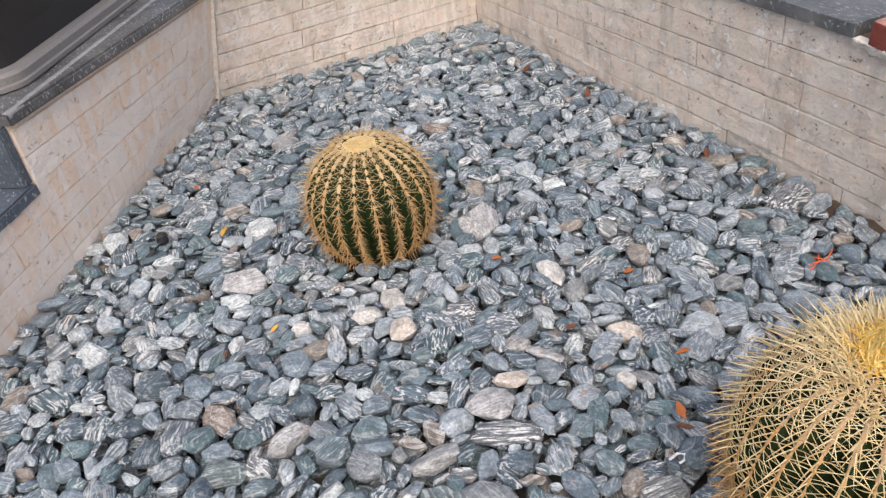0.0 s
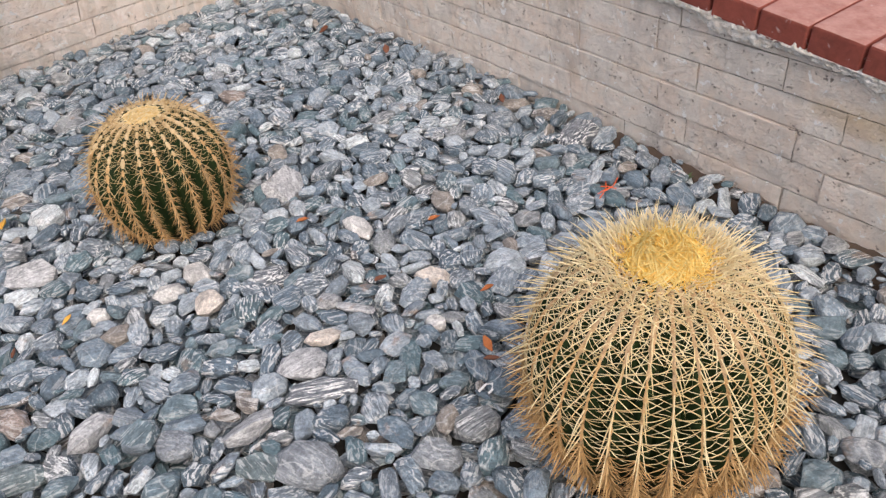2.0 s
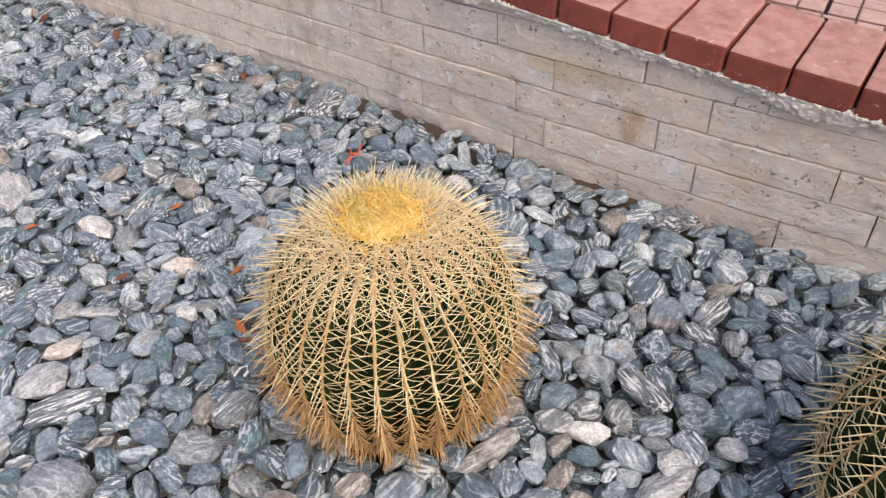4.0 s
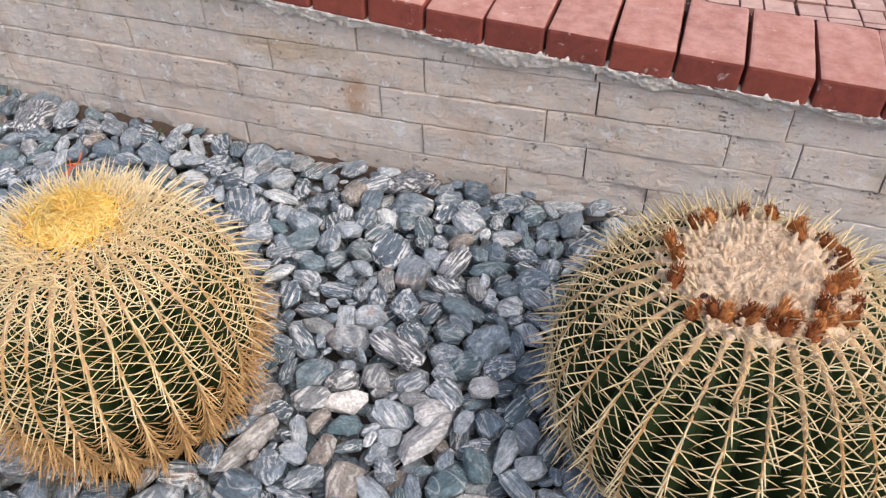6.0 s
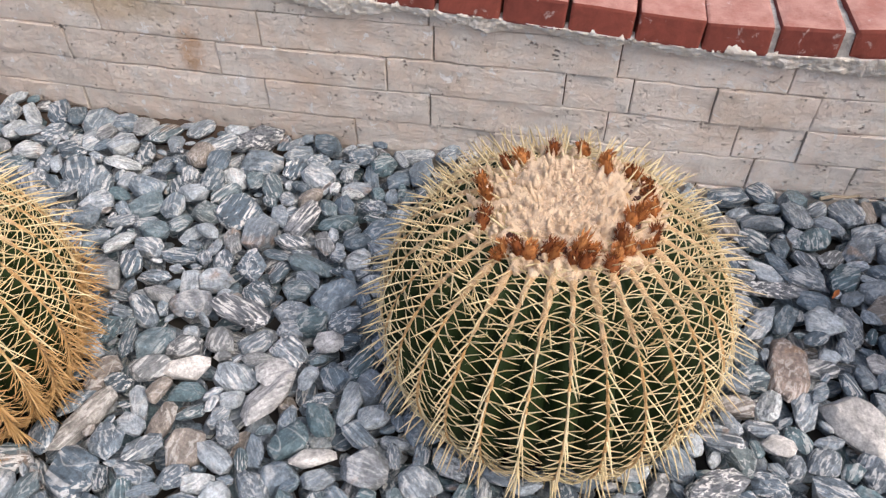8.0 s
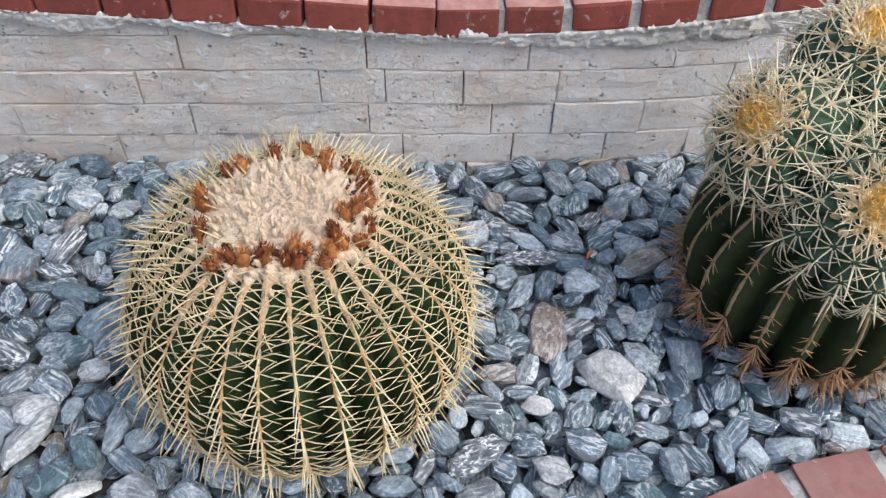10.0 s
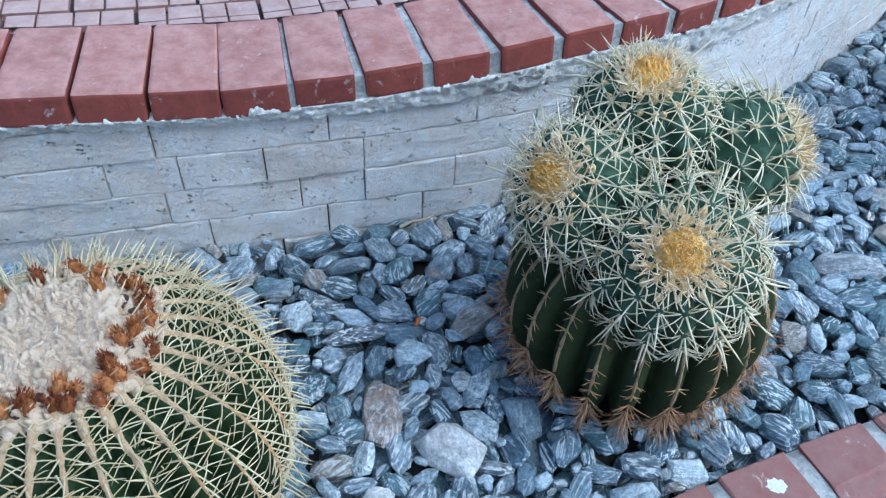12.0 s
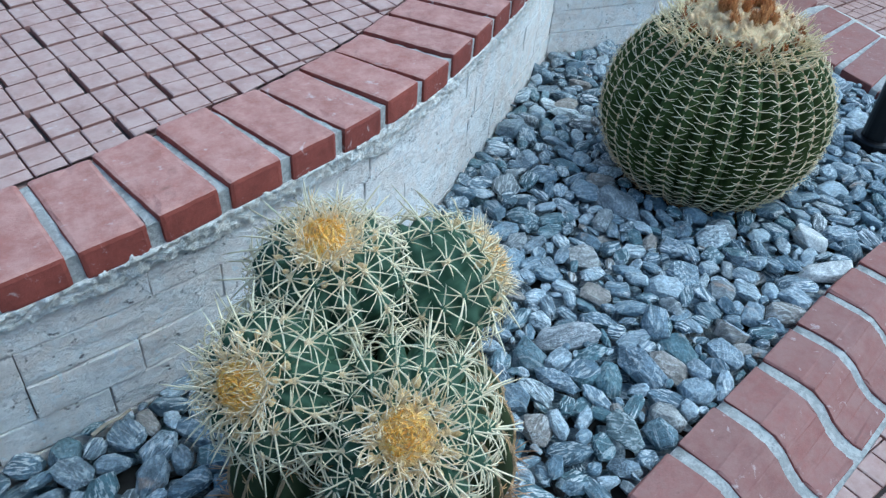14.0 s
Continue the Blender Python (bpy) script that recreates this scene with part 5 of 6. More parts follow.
# splayed stones along the path, and long level ones round the far end
FLAT_S, FLAT_D = KERB.s_of_x(2.99), 0.33
kerb_shapes = [kerb_paver(rngK, [(0.0, -0.06), (0.0, 0.02), (-0.07, 0.02), (-0.096, 0.0165), (-0.121, 0.003), (-0.145, -0.019), (-0.166, -0.034), (-0.19, -0.0413), (-0.205, -0.0425), (-0.205, -0.09)]) for _ in range(5)]
flat_shapes = [kerb_paver(rngK, [(0.0, -0.06), (0.0, 0.02), (-FLAT_D, 0.016), (-FLAT_D, -0.09)], 0.42) for _ in range(5)]
rows = []
for i in range(401):
    s = KERB.length * i / 400
    row = []
    for d, z in ((0.003, -0.1), (0.003, 0.013), (0.03, 0.0155), (0.07, 0.0155), (0.096, 0.012), (0.121, -0.0015), (0.145, -0.0235), (0.166, -0.0385), (0.19, -0.0455), (0.214, -0.0465), (0.214, -0.12)):
        if s > FLAT_S:
            d, z = d * FLAT_D / 0.205, max(z, 0.0125) if z > -0.1 else z
        p = offset(KERB, s, d)
        row.append((p[0], p[1], z + 0.002 * noise.noise(Vector((s * 60, d * 60, 2)))))
    rows.append(row)
part("mortar", strip("kerb_bed", rows, MORTAR, True), kerb, "grey mortar bed")
KP = 0.137
ks = KERB.s_of_x(1.623)
ks -= int(ks / KP) * KP
j = 0
s = ks + KP / 2
while s < KERB.length - 0.02:
    p, t = offset(KERB, s, rngK.uniform(-0.002, 0.002)), KERB.along(s, 0.04)
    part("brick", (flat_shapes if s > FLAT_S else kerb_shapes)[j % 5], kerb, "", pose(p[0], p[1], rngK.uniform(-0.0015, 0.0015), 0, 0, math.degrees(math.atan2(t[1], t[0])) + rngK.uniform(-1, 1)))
    s += KP
    j += 1

# a splash of white paint on one kerb paver
PAINT = plain_material("white_paint", (0.7, 0.68, 0.65), 0.6, 0, 200, 0.0004)
verts = [(1.3, 0.895, 0.0212)]
for i in range(40):
    an = 2 * math.pi * i / 40
    r = 0.0108 * (1 + 0.25 * noise.noise(Vector((math.cos(an) * 3, math.sin(an) * 3, 1))) + 0.22 * noise.noise(Vector((math.cos(an) * 9, math.sin(an) * 9, 4))))
    verts.append((1.3 + 1.25 * r * math.cos(an), 0.895 + r * math.sin(an), 0.0204))
part("paint_splash", mesh_of("paint_splash", verts, [(0, 1 + i, 1 + (i + 1) % 40) for i in range(40)], PAINT), kerb, "splash of white paint")

# setts of the lower paving, near the bed's curve
lower_setts = thing("lower_sett_paving", (0, 0, 0), "grey-pink setts of the lower path", "paving", kind="structure")
made = 0
far_verts, far_faces = [], []
for row_i in range(-18, 37):
    x = -1.3 + (row_i % 2) * 0.1
    while x < 5.2:
        px, py = x + BLOCK_X / 2, 0.3 + row_i * BLOCK_Y
        x += BLOCK_X
        d = np.hypot(KERB.P[:, 0] - px, KERB.P[:, 1] - py)
        i = int(d.argmin())
        t = KERB.along(KERB.s[i])
        out = (px - KERB.P[i, 0]) * t[1] - (py - KERB.P[i, 1]) * t[0]
        if out < 0.11 or px < -1.12 or (px < 3.0 and py > 1.9):
            continue
        m = pose(px, py, -0.0755 + rngS.uniform(-0.001, 0.001), 0, 0, rngS.uniform(-0.6, 0.6))
        shape = sett_shapes[rngS.randrange(6)]
        if out < 0.48:
            shape = cut_block(shape, m, offset(KERB, KERB.s[i], FLAT_D + 0.009 if KERB.s[i] > FLAT_S else 0.214), (-t[1], t[0]))
            if shape is None:
                continue
        if made < 300 and out < 0.7 and px > 1.4:
            part("sett", shape, lower_setts, "", m)
            made += 1
        else:
            b = len(far_verts)
            far_verts += [tuple(m @ v.co) for v in shape.vertices]
            far_faces += [tuple(b + q for q in f.vertices) for f in shape.polygons]
tagged(part("setts", mesh_of("setts", far_verts, far_faces, SETT, False), lower_setts, "further grey-pink setts"), kind="stuff")


# ---------- stone courses ----------
def tile_mesh(line, s0, s1, z0, z1, top, rng, proud, material, rough=1.0):
    """One split-faced stone: an uneven front with a narrow worn arris; its upper edge is cut to the coping."""
    ln = s1 - s0
    m = max(4, int(ln / 0.014))
    us = [0.0, 0.0022 / ln] + [k / m for k in range(1, m)] + [1 - 0.0022 / ln, 1.0]
    hs = (0.0, 0.035, 0.2, 0.4, 0.6, 0.8, 0.965, 1.0)
    seed = rng.uniform(0, 100)
    tx, tz = rng.uniform(-0.0014, 0.0014) * rough, rng.uniform(-0.0012, 0.0012) * rough
    rows = []
    for i, u in enumerate(us):
        s = s0 + ln * u
        edge = i in (0, len(us) - 1)
        p = line.at(s)
        lift = course_lift(p[0])
        t1 = min(z1 + lift + rough * (0.0011 * noise.noise(Vector((s * 30 + seed, 1.0, 0))) + 0.0008 * noise.noise(Vector((s * 95 + seed, 1.0, 0)))), top(p[0]) - 0.004)
        zb = z0 + lift + rough * (0.0011 * noise.noise(Vector((s * 30 + seed, 5.0, 0))) + 0.0008 * noise.noise(Vector((s * 95 + seed, 5.0, 0))))
        b = offset(line, s, -0.012)
        row = [(b[0], b[1], zb)]
        for j, h in enumerate(hs):
            z = zb + (t1 - zb) * h
            d = proud + tx * (2 * u - 1) + tz * (2 * h - 1)
            d += 0.0027 * rough * noise.noise(Vector((s * 18 + seed, z * 32, seed))) + 0.0014 * rough * noise.noise(Vector((s * 60 + seed, z * 75, seed)))
            if edge or j in (0, len(hs) - 1):
                d -= (0.0004 + 0.0012 * abs(noise.noise(Vector((s * 45, z * 45, 8.0))))) * rough
            q = offset(line, s, d)
            row.append((q[0], q[1], z))
        row.append((b[0], b[1], t1))
        rows.append(row)
    n = len(hs) + 2
    verts = [p for r in rows for p in r]
    faces = [(i * n + j, (i + 1) * n + j, (i + 1) * n + j + 1, i * n + j + 1) for i in range(len(us) - 1) for j in range(n - 1)]
    faces += [tuple(range(n)), tuple((len(us) - 1) * n + j for j in range(n))[::-1]]
    return mesh_of("stone", verts, faces, material, False)


# upright joints of the courses, by their x
JOINTS = {1: (-0.257, 0.058, 0.32, 0.575, 0.777, 0.948), 2: (-1.436, -1.1, -0.755, -0.43, -0.109, 0.202, 0.516, 0.735, 0.844, 1.006),
          3: (-1.525, -1.175, -0.835, -0.5, -0.192, 0.125, 0.436, 0.548, 0.682, 0.845, 1.153), 4: (-1.415, -1.077, -0.74, -0.416, -0.102, 0.209, 0.519, 0.79, 1.04),
          5: (-1.182, -0.85, -0.68, -0.547)}


def course_lift(x):
    """The courses climb a little towards the curve."""
    return float(np.interp(x, [-2.6, -0.8, 0.5, 3.5], [0.0, 0.0, 0.03, 0.03]))


def clad(wall, line, top, seed, lo=0.13, hi=0.37, s_start=0.0, s_end=None, material=TRAVERTINE):
    rng = random.Random(seed)
    s_end = line.length if s_end is None else s_end
    for k in range(7):
        z0 = BASE_Z + k * COURSE
        known = [line.s_of_x(x) for x in JOINTS.get(k, ())] if line is MAIN else []
        cuts, s = [s_start], s_start
        while s < s_end - 0.1:
            s += rng.uniform(lo, hi)
            if known and known[0] - 0.06 < s < known[-1] + 0.06:
                if known[0] - cuts[-1] < 0.08 and len(cuts) > 1:
                    cuts.pop()
                cuts += known
                s = known[-1]
                continue
            cuts.append(s)
        cuts = [c for c in cuts if c < s_end - 0.06] + [s_end]
        for a, b in zip(cuts, cuts[1:]):
            xa, xb = line.at(a)[0], line.at(b)[0]
            if top((xa + xb) / 2) - z0 - course_lift(xa) < 0.012 or min(top(xa) - course_lift(xa), top(xb) - course_lift(xb)) - z0 < 0.006:
                continue
            washed = line is LEFT or (line is MAIN and xa > 1.22)
            g = 0.0012 if washed else 0.0017
            part("stone", tile_mesh(line, a + rng.uniform(0.4, 1.0) * g, b - rng.uniform(0.4, 1.0) * g, z0 + rng.uniform(0.4, 1.0) * g, z0 + COURSE - rng.uniform(0.4, 1.0) * g, top, rng,
                                    rng.uniform(-0.0005, 0.0012) if washed else rng.uniform(-0.0024, 0.003), material, 0.6 if washed else 1.0), wall)


clad(wall_north, MAIN, coping_z, 21)
clad(wall_east, END, coping_z, 22)
clad(wall_west, BACK, lambda x: 0.392, 23, material=travertine_material("cream_travertine", 0.12))
clad(wall_south, LEFT, lambda x: 0.392, 24, s_start=sL, material=WARM_TRAVERTINE)
clad(wall_south, LEFT, lambda x: 0.24, 25, s_end=sL, material=WARM_TRAVERTINE)


# pale mortar squeezed out of the inner corner
rows = []
for k in range(45):
    z = -0.04 + 0.43 * k / 44
    r = 0.005 + 0.004 * noise.noise(Vector((z * 40, 0, 1))) + 0.002 * noise.noise(Vector((z * 130, 0, 4)))
    rows.append([(-2.62 + r * q, 0.6 + 0.4 * r * q * (1 if q < 2 else 0) + (0.9 * r if q == 2 else 0) + 0.004 * q, z) for q in (-0.5, 1, 2, 2.6)])
part("corner_mortar", strip("corner_mortar", rows, PALE_MORTAR, True), wall_west, "pale mortar in the inner corner")

# the old side walls lean inwards where they meet
def lean_at(x, y):
    """How far the wall top has moved, for a point of the side walls."""
    if y > 0.62:
        w = max(0.0, min(1.0, (1.64 - y) / 1.03))
    else:
        w = max(0.0, min(1.0, (x + 1.85) / -0.77))
    return 0.125 * w, 0.062 * w


for wall in (wall_south, wall_west):
    for ob in (wall, *wall.children):
        for v in ob.data.vertices:
            dx, dy = lean_at(v.co.x, v.co.y)
            k = max(0.0, v.co.z) / 0.392
            v.co.x += dx * k
            v.co.y += dy * k
        ob.data.update()


# ---------- pebbles ----------
def pebble_shape(rng, seg):
    """A worn slab of schist: a rough polygon of three rings, its edges rounded off."""
    bm = bmesh.new()
    n = rng.randint(5, 8)
    e = rng.uniform(2.3, 3.9)
    for z, k, m in ((rng.uniform(0.7, 1.0), rng.uniform(0.66, 0.95), n), (rng.uniform(-0.2, 0.2), 1.0, n + 1), (-rng.uniform(0.7, 1.0), rng.uniform(0.55, 0.85), n - 1)):
        a0 = rng.uniform(0, 6)
        for i in range(m):
            an = a0 + 2 * math.pi * (i + rng.uniform(-0.28, 0.28)) / m
            c, s_ = math.cos(an), math.sin(an)
            r = k * rng.uniform(0.8, 1.1) / (abs(c) ** e + abs(s_) ** e) ** (1 / e)
            bm.verts.new((r * c, r * s_, z + rng.uniform(-0.16, 0.16)))
    h = bmesh.ops.convex_hull(bm, input=bm.verts[:])
    bmesh.ops.delete(bm, geom=[g for g in h["geom_interior"] if isinstance(g, bmesh.types.BMVert)], context="VERTS")
    bmesh.ops.dissolve_limit(bm, angle_limit=radians(14), verts=bm.verts[:], edges=bm.edges[:])
    bmesh.ops.bevel(bm, geom=bm.edges[:], offset=rng.uniform(0.032, 0.075), segments=seg, affect="EDGES", profile=0.55, clamp_overlap=True)
    bmesh.ops.triangulate(bm, faces=bm.faces[:])
    bm.verts.ensure_lookup_table()
    bm.verts.index_update()
    pts = np.array([v.co[:] for v in bm.verts])
    tri = [[v.index for v in f.verts] for f in bm.faces]
    bm.free()
    pts -= (pts.max(axis=0) + pts.min(axis=0)) / 2
    pts /= np.abs(pts).max(axis=0)
    sd = rng.uniform(0, 50)
    for i, p in enumerate(pts):
        pts[i] *= 1 + 0.05 * noise.noise(Vector(p * 1.6) + Vector((sd, 0, 0)))
    return pts, tri


def soften(me):
    """Rounded shading that keeps the harder arrises."""
    me.polygons.foreach_set("use_smooth", [True] * len(me.polygons))
    me.set_sharp_from_angle(angle=radians(23))
    me.update()


rngP = random.Random(77)
SHAPES = [pebble_shape(rngP, 2) for _ in range(48)]
SMALL = [pebble_shape(rngP, 1) for _ in range(16)]
CELL = 0.004
GX0, GY0, GNX, GNY = -2.75, -0.6, 1520, 710
gx = GX0 + (np.arange(GNX) + 0.5) * CELL
gy = GY0 + (np.arange(GNY) + 0.5) * CELL


def inside_mask(poly):
    m = np.zeros((GNX, GNY), bool)
    xs, ys = poly[:, 0], poly[:, 1]
    for i in range(len(poly)):
        x1, y1, x2, y2 = xs[i - 1], ys[i - 1], xs[i], ys[i]
        if x1 == x2:
            continue
        cross_ = ((x1 > gx) != (x2 > gx))
        yy = y1 + (gx - x1) * (y2 - y1) / (x2 - x1)
        m ^= cross_[:, None] & (gy[None, :] < yy[:, None])
    return m


BEDMASK = inside_mask(BED)
for k in range(60):
    p = offset(MAIN, MAIN.s_of_x(-0.93) + k * 0.0125, 0.0)
    BEDMASK &= ((gx[:, None] - p[0]) ** 2 + (gy[None, :] - p[1]) ** 2) > (0.014 + 0.014 * noise.noise(Vector((k * 0.35, 0, 0)))) ** 2
for cx_, cy_, r_ in CACTI + [(2.83, 1.32, 0.05)]:
    BEDMASK &= ((gx[:, None] - cx_) ** 2 + (gy[None, :] - cy_) ** 2) > r_**2


def pack(rng, tol, first, classes):
    """Places stones one by one where they overlap their neighbours by little."""
    occ = ~BEDMASK
    out = []
    for x, y, a, b, th in first:
        u, v = gx[:, None] - x, gy[None, :] - y
        c, s_ = math.cos(th), math.sin(th)
        occ |= (np.abs((u * c + v * s_) / a) ** 2.9 + np.abs((-u * s_ + v * c) / b) ** 2.9) < 1
    for lo, hi, attempts in classes:
        free = np.argwhere(~occ)
        for k in range(attempts):
            if k % 250 == 0:
                free = np.argwhere(~occ)
                if len(free) == 0:
                    break
            ix, iy = free[rng.randrange(len(free))]
            a = rng.uniform(lo, hi)
            b = a * rng.uniform(0.42, 0.86)
            th = rng.uniform(0, math.pi)
            n = int(a / CELL) + 1
            i0, j0 = ix - n, iy - n
            if i0 < 0 or j0 < 0 or ix + n >= GNX or iy + n >= GNY:
                continue
            u = (np.arange(2 * n + 1) - n) * CELL
            X, Y = u[:, None], u[None, :]
            c, s_ = math.cos(th), math.sin(th)
            q = (np.abs((X * c + Y * s_) / a) ** 2.9 + np.abs((-X * s_ + Y * c) / b) ** 2.9) < 1
            win = occ[i0:ix + n + 1, j0:iy + n + 1]
            area = q.sum()
            hit = (q & win).sum()
            if hit > tol * area:
                continue
            win |= q
            out.append((gx[ix], gy[iy], a, b, th, hit / area))
    return out


# stones that stand out: place, half length, breadth to length, turn, kind
NOTED = """
    -1.11 0.94 0.035 .75 0.3 W; -1.23 0.55 0.032 .6 1.1 W; -1.28 0.42 0.023 .8 1.2 W; -1.14 0.59 0.029 .85 1.6 C; -1.25 0.62 0.037 .7 3.1 W; -0.87 0.94 0.033 .65 0.7 C;
    -0.89 0.69 0.032 .5 1.0 C; -0.77 0.86 0.019 .9 0.6 W; -0.91 0.78 0.038 .3 0.5 P; -1.51 0.37 0.049 .65 1.0 P; -0.97 0.76 0.025 .75 1.2 P; -1.12 0.72 0.039 .8 1.0 S;
    -0.86 0.63 0.040 .85 0.7 P; -0.87 0.38 0.033 .85 0.7 G; -0.55 0.67 0.039 .7 0.6 G; -0.68 0.52 0.052 .7 0.8 G; -0.81 0.49 0.045 .5 1.6 P; -1.01 0.29 0.043 .5 1.9 P;
    -1.13 0.20 0.038 .7 0.3 B; -1.38 0.92 0.055 .8 2.6 P; -1.37 0.89 0.032 .7 0.4 P; -1.89 1.08 0.042 .5 0.9 B; -1.00 1.52 0.048 .8 1.7 S; -0.73 0.46 0.039 .6 0.6 T;
    -1.00 0.17 0.046 .6 1.1 T; -0.79 0.62 0.060 .4 1.0 S; 0.885 1.05 0.048 .7 2.2 W; 0.80 1.135 0.056 .5 1.45 B; 0.23 0.88 0.030 .95 0.2 G;
    0.77 1.00 0.021 .8 2.9 W; 0.93 1.16 0.019 .85 3.1 P; 0.16 0.88 0.030 .5 0.5 W; 0.07 1.00 0.027 .7 0.6 P; 0.79 1.28 0.058 .25 0.1 S;
    0.72 0.97 0.023 .7 2.0 T; 0.68 0.92 0.045 .4 0.6 S; 0.78 0.90 0.026 .8 0.0 P; -0.06 0.99 0.032 .5 0.4 W; 0.13 1.07 0.022 .8 0.4 P; -0.17 0.89 0.055 .3 1.2 L;
    0.02 1.32 0.044 .45 1.4 S; 0.07 0.97 0.051 .5 1.1 P; -0.02 1.10 0.048 .5 3.0 S; -0.10 1.11 0.034 .65 0.3 G; -0.13 1.52 0.050 .5 0.4 S; -0.15 1.31 0.031 .7 2.9 T;
    2.31 1.17 0.038 .8 1.7 W; 2.25 1.09 0.060 .4 2.7 W; 1.85 1.40 0.036 .8 2.1 L; 1.57 1.19 0.041 .45 2.0 U; 1.72 1.13 0.051 .5 1.6 U; 1.66 1.26 0.060 .4 2.8 P;
    1.59 1.05 0.035 .7 1.6 T; 2.05 1.49 0.060 .6 1.5 G; 1.67 1.03 0.031 .8 2.0 L
"""
NOTED = [q.split() for q in NOTED.replace("\n", " ").split(";")]
MARKED = [(float(q[0]), float(q[1]), float(q[2]) * 1.02, float(q[2]) * float(q[3]) * 1.02, float(q[4])) for q in NOTED]
TOP = pack(random.Random(3), 0.2, MARKED, [(0.034, 0.043, 380), (0.025, 0.034, 4500), (0.018, 0.025, 8000), (0.012, 0.018, 6000), (0.008, 0.012, 2500)])
UNDER = pack(random.Random(4), 0.35, (), [(0.022, 0.038, 6000), (0.014, 0.022, 5000)])


def stone_matrix(st, rng, level):
    x, y, a, b, th, hit = st
    thick = b * rng.uniform(0.44, 0.82)
    tilt = rng.gauss(0, 15) + (rng.choice((-1, 1)) * 22 if rng.random() < 0.25 else 0)
    z = level + rng.uniform(-0.006, 0.004) + hit * 0.03 - max(0, thick - 0.012) * 0.45
    rot = Matrix.Rotation(th, 4, "Z") @ Matrix.Rotation(radians(tilt), 4, "X") @ Matrix.Rotation(radians(rng.gauss(0, 9)), 4, "Y")
    return Matrix.Translation((x, y, z)) @ rot, (a * 1.06, b * 1.06, thick)


gravel = thing("pebble_bed", (0, 0, 0), "bed of blue-grey and white veined schist pebbles", "pebbles", kind="structure")
rngG = random.Random(31)


def bake(stones, shapes, level, name, label):
    V, F, A, base = [], [], [], 0
    for st in stones:
        m, (sx, sy, sz) = stone_matrix(st, rngG, level)
        pts, tri = shapes[rngG.randrange(len(shapes))]
        loc = pts * np.array([sx, sy, sz])
        M = np.array(m)
        V.append(loc @ M[:3, :3].T + M[:3, 3])
        A.append(loc)
        F.append(np.array(tri) + base)
        base += len(pts)
    V, A, F = np.concatenate(V), np.concatenate(A), np.concatenate(F)
    me = bpy.data.meshes.new(name)
    me.from_pydata(V.tolist(), [], F.tolist())
    me.attributes.new("local", "FLOAT_VECTOR", "POINT").data.foreach_set("vector", A.astype(np.float32).ravel())
    me.materials.append(PEBBLE_MANY)
    soften(me)
    return tagged(part(name, me, gravel, label), kind="stuff")


# the stretch between the two middle cacti is passed nearest: stones there stand singly
near = [st for st in TOP if -0.3 < st[0] < 0.5 and 0.6 < st[1] < 1.5 and st[2] > 0.014]
near = sorted(near, key=lambda q: -q[2])[:300]
taken = {id(q) for q in near}
bake([q for q in TOP if id(q) not in taken], SHAPES, 0.0, "pebbles", "many flat rounded schist pebbles")
bake(UNDER, SMALL, -0.038, "under_pebbles", "deeper layer of pebbles")
single = []
for pts, tri in SHAPES:
    loc = pts * np.array([0.03, 0.021, 0.0115])
    me = bpy.data.meshes.new("pebble")
    me.from_pydata(loc.tolist(), [], tri)
    me.attributes.new("local", "FLOAT_VECTOR", "POINT").data.foreach_set("vector", loc.astype(np.float32).ravel())
    me.materials.append(PEBBLE_ONE)
    soften(me)
    single.append(me)
for st in near:
    m, (sx, sy, sz) = stone_matrix(st, rngG, 0.0)
    part("pebble", single[rngG.randrange(len(single))], gravel, "", m @ Matrix.Diagonal((sx / 0.03, sy / 0.021, sz / 0.0115, 1)))

TONES = {"W": (0.6, 0.58, 0.55), "C": (0.6, 0.53, 0.46), "P": (0.42, 0.42, 0.42), "G": (0.25, 0.27, 0.29), "S": (0.2, 0.215, 0.235), "B": (0.3, 0.24, 0.205),
         "T": (0.15, 0.19, 0.195), "U": (0.17, 0.215, 0.26), "L": (0.34, 0.325, 0.3)}
WORDS = {"W": "white quartz pebble", "C": "cream and rust quartz pebble", "P": "pale grey pebble", "G": "smooth grey pebble", "S": "striped grey and white pebble",
         "B": "reddish brown pebble", "T": "dark green-grey slab pebble", "U": "blue-grey pebble", "L": "beige-grey flat pebble"}
noted_mats = {k: pebble_material("pebble_" + WORDS[k].split()[0], True, c, {"S": 1.0, "W": 0.15, "C": 0.2, "G": 0.25}.get(k, 0.4)) for k, c in TONES.items()}
for q, (x, y, a, b, th) in zip(NOTED, MARKED):
    pts, tri = SHAPES[rngG.randrange(len(SHAPES))]
    m, (sx, sy, sz) = stone_matrix((x, y, a, b, th, 0.1), rngG, 0.004)
    loc = pts * np.array([sx, sy, sz])
    me = bpy.data.meshes.new("pebble")
    me.from_pydata(loc.tolist(), [], tri)
    me.attributes.new("local", "FLOAT_VECTOR", "POINT").data.foreach_set("vector", loc.astype(np.float32).ravel())
    me.materials.append(noted_mats[q[5]])
    soften(me)
    part("pebble", me, gravel, WORDS[q[5]], m)


# ---------- litter on the pebbles ----------
rngL = random.Random(55)
LEAF_TONES = {"brown": (0.16, 0.06, 0.03), "orange": (0.4, 0.13, 0.035), "yellow": (0.6, 0.33, 0.05)}
leaf_mats = {k: plain_material(k + "_leaf", c, 0.7, 0, 120, 0.001) for k, c in LEAF_TONES.items()}


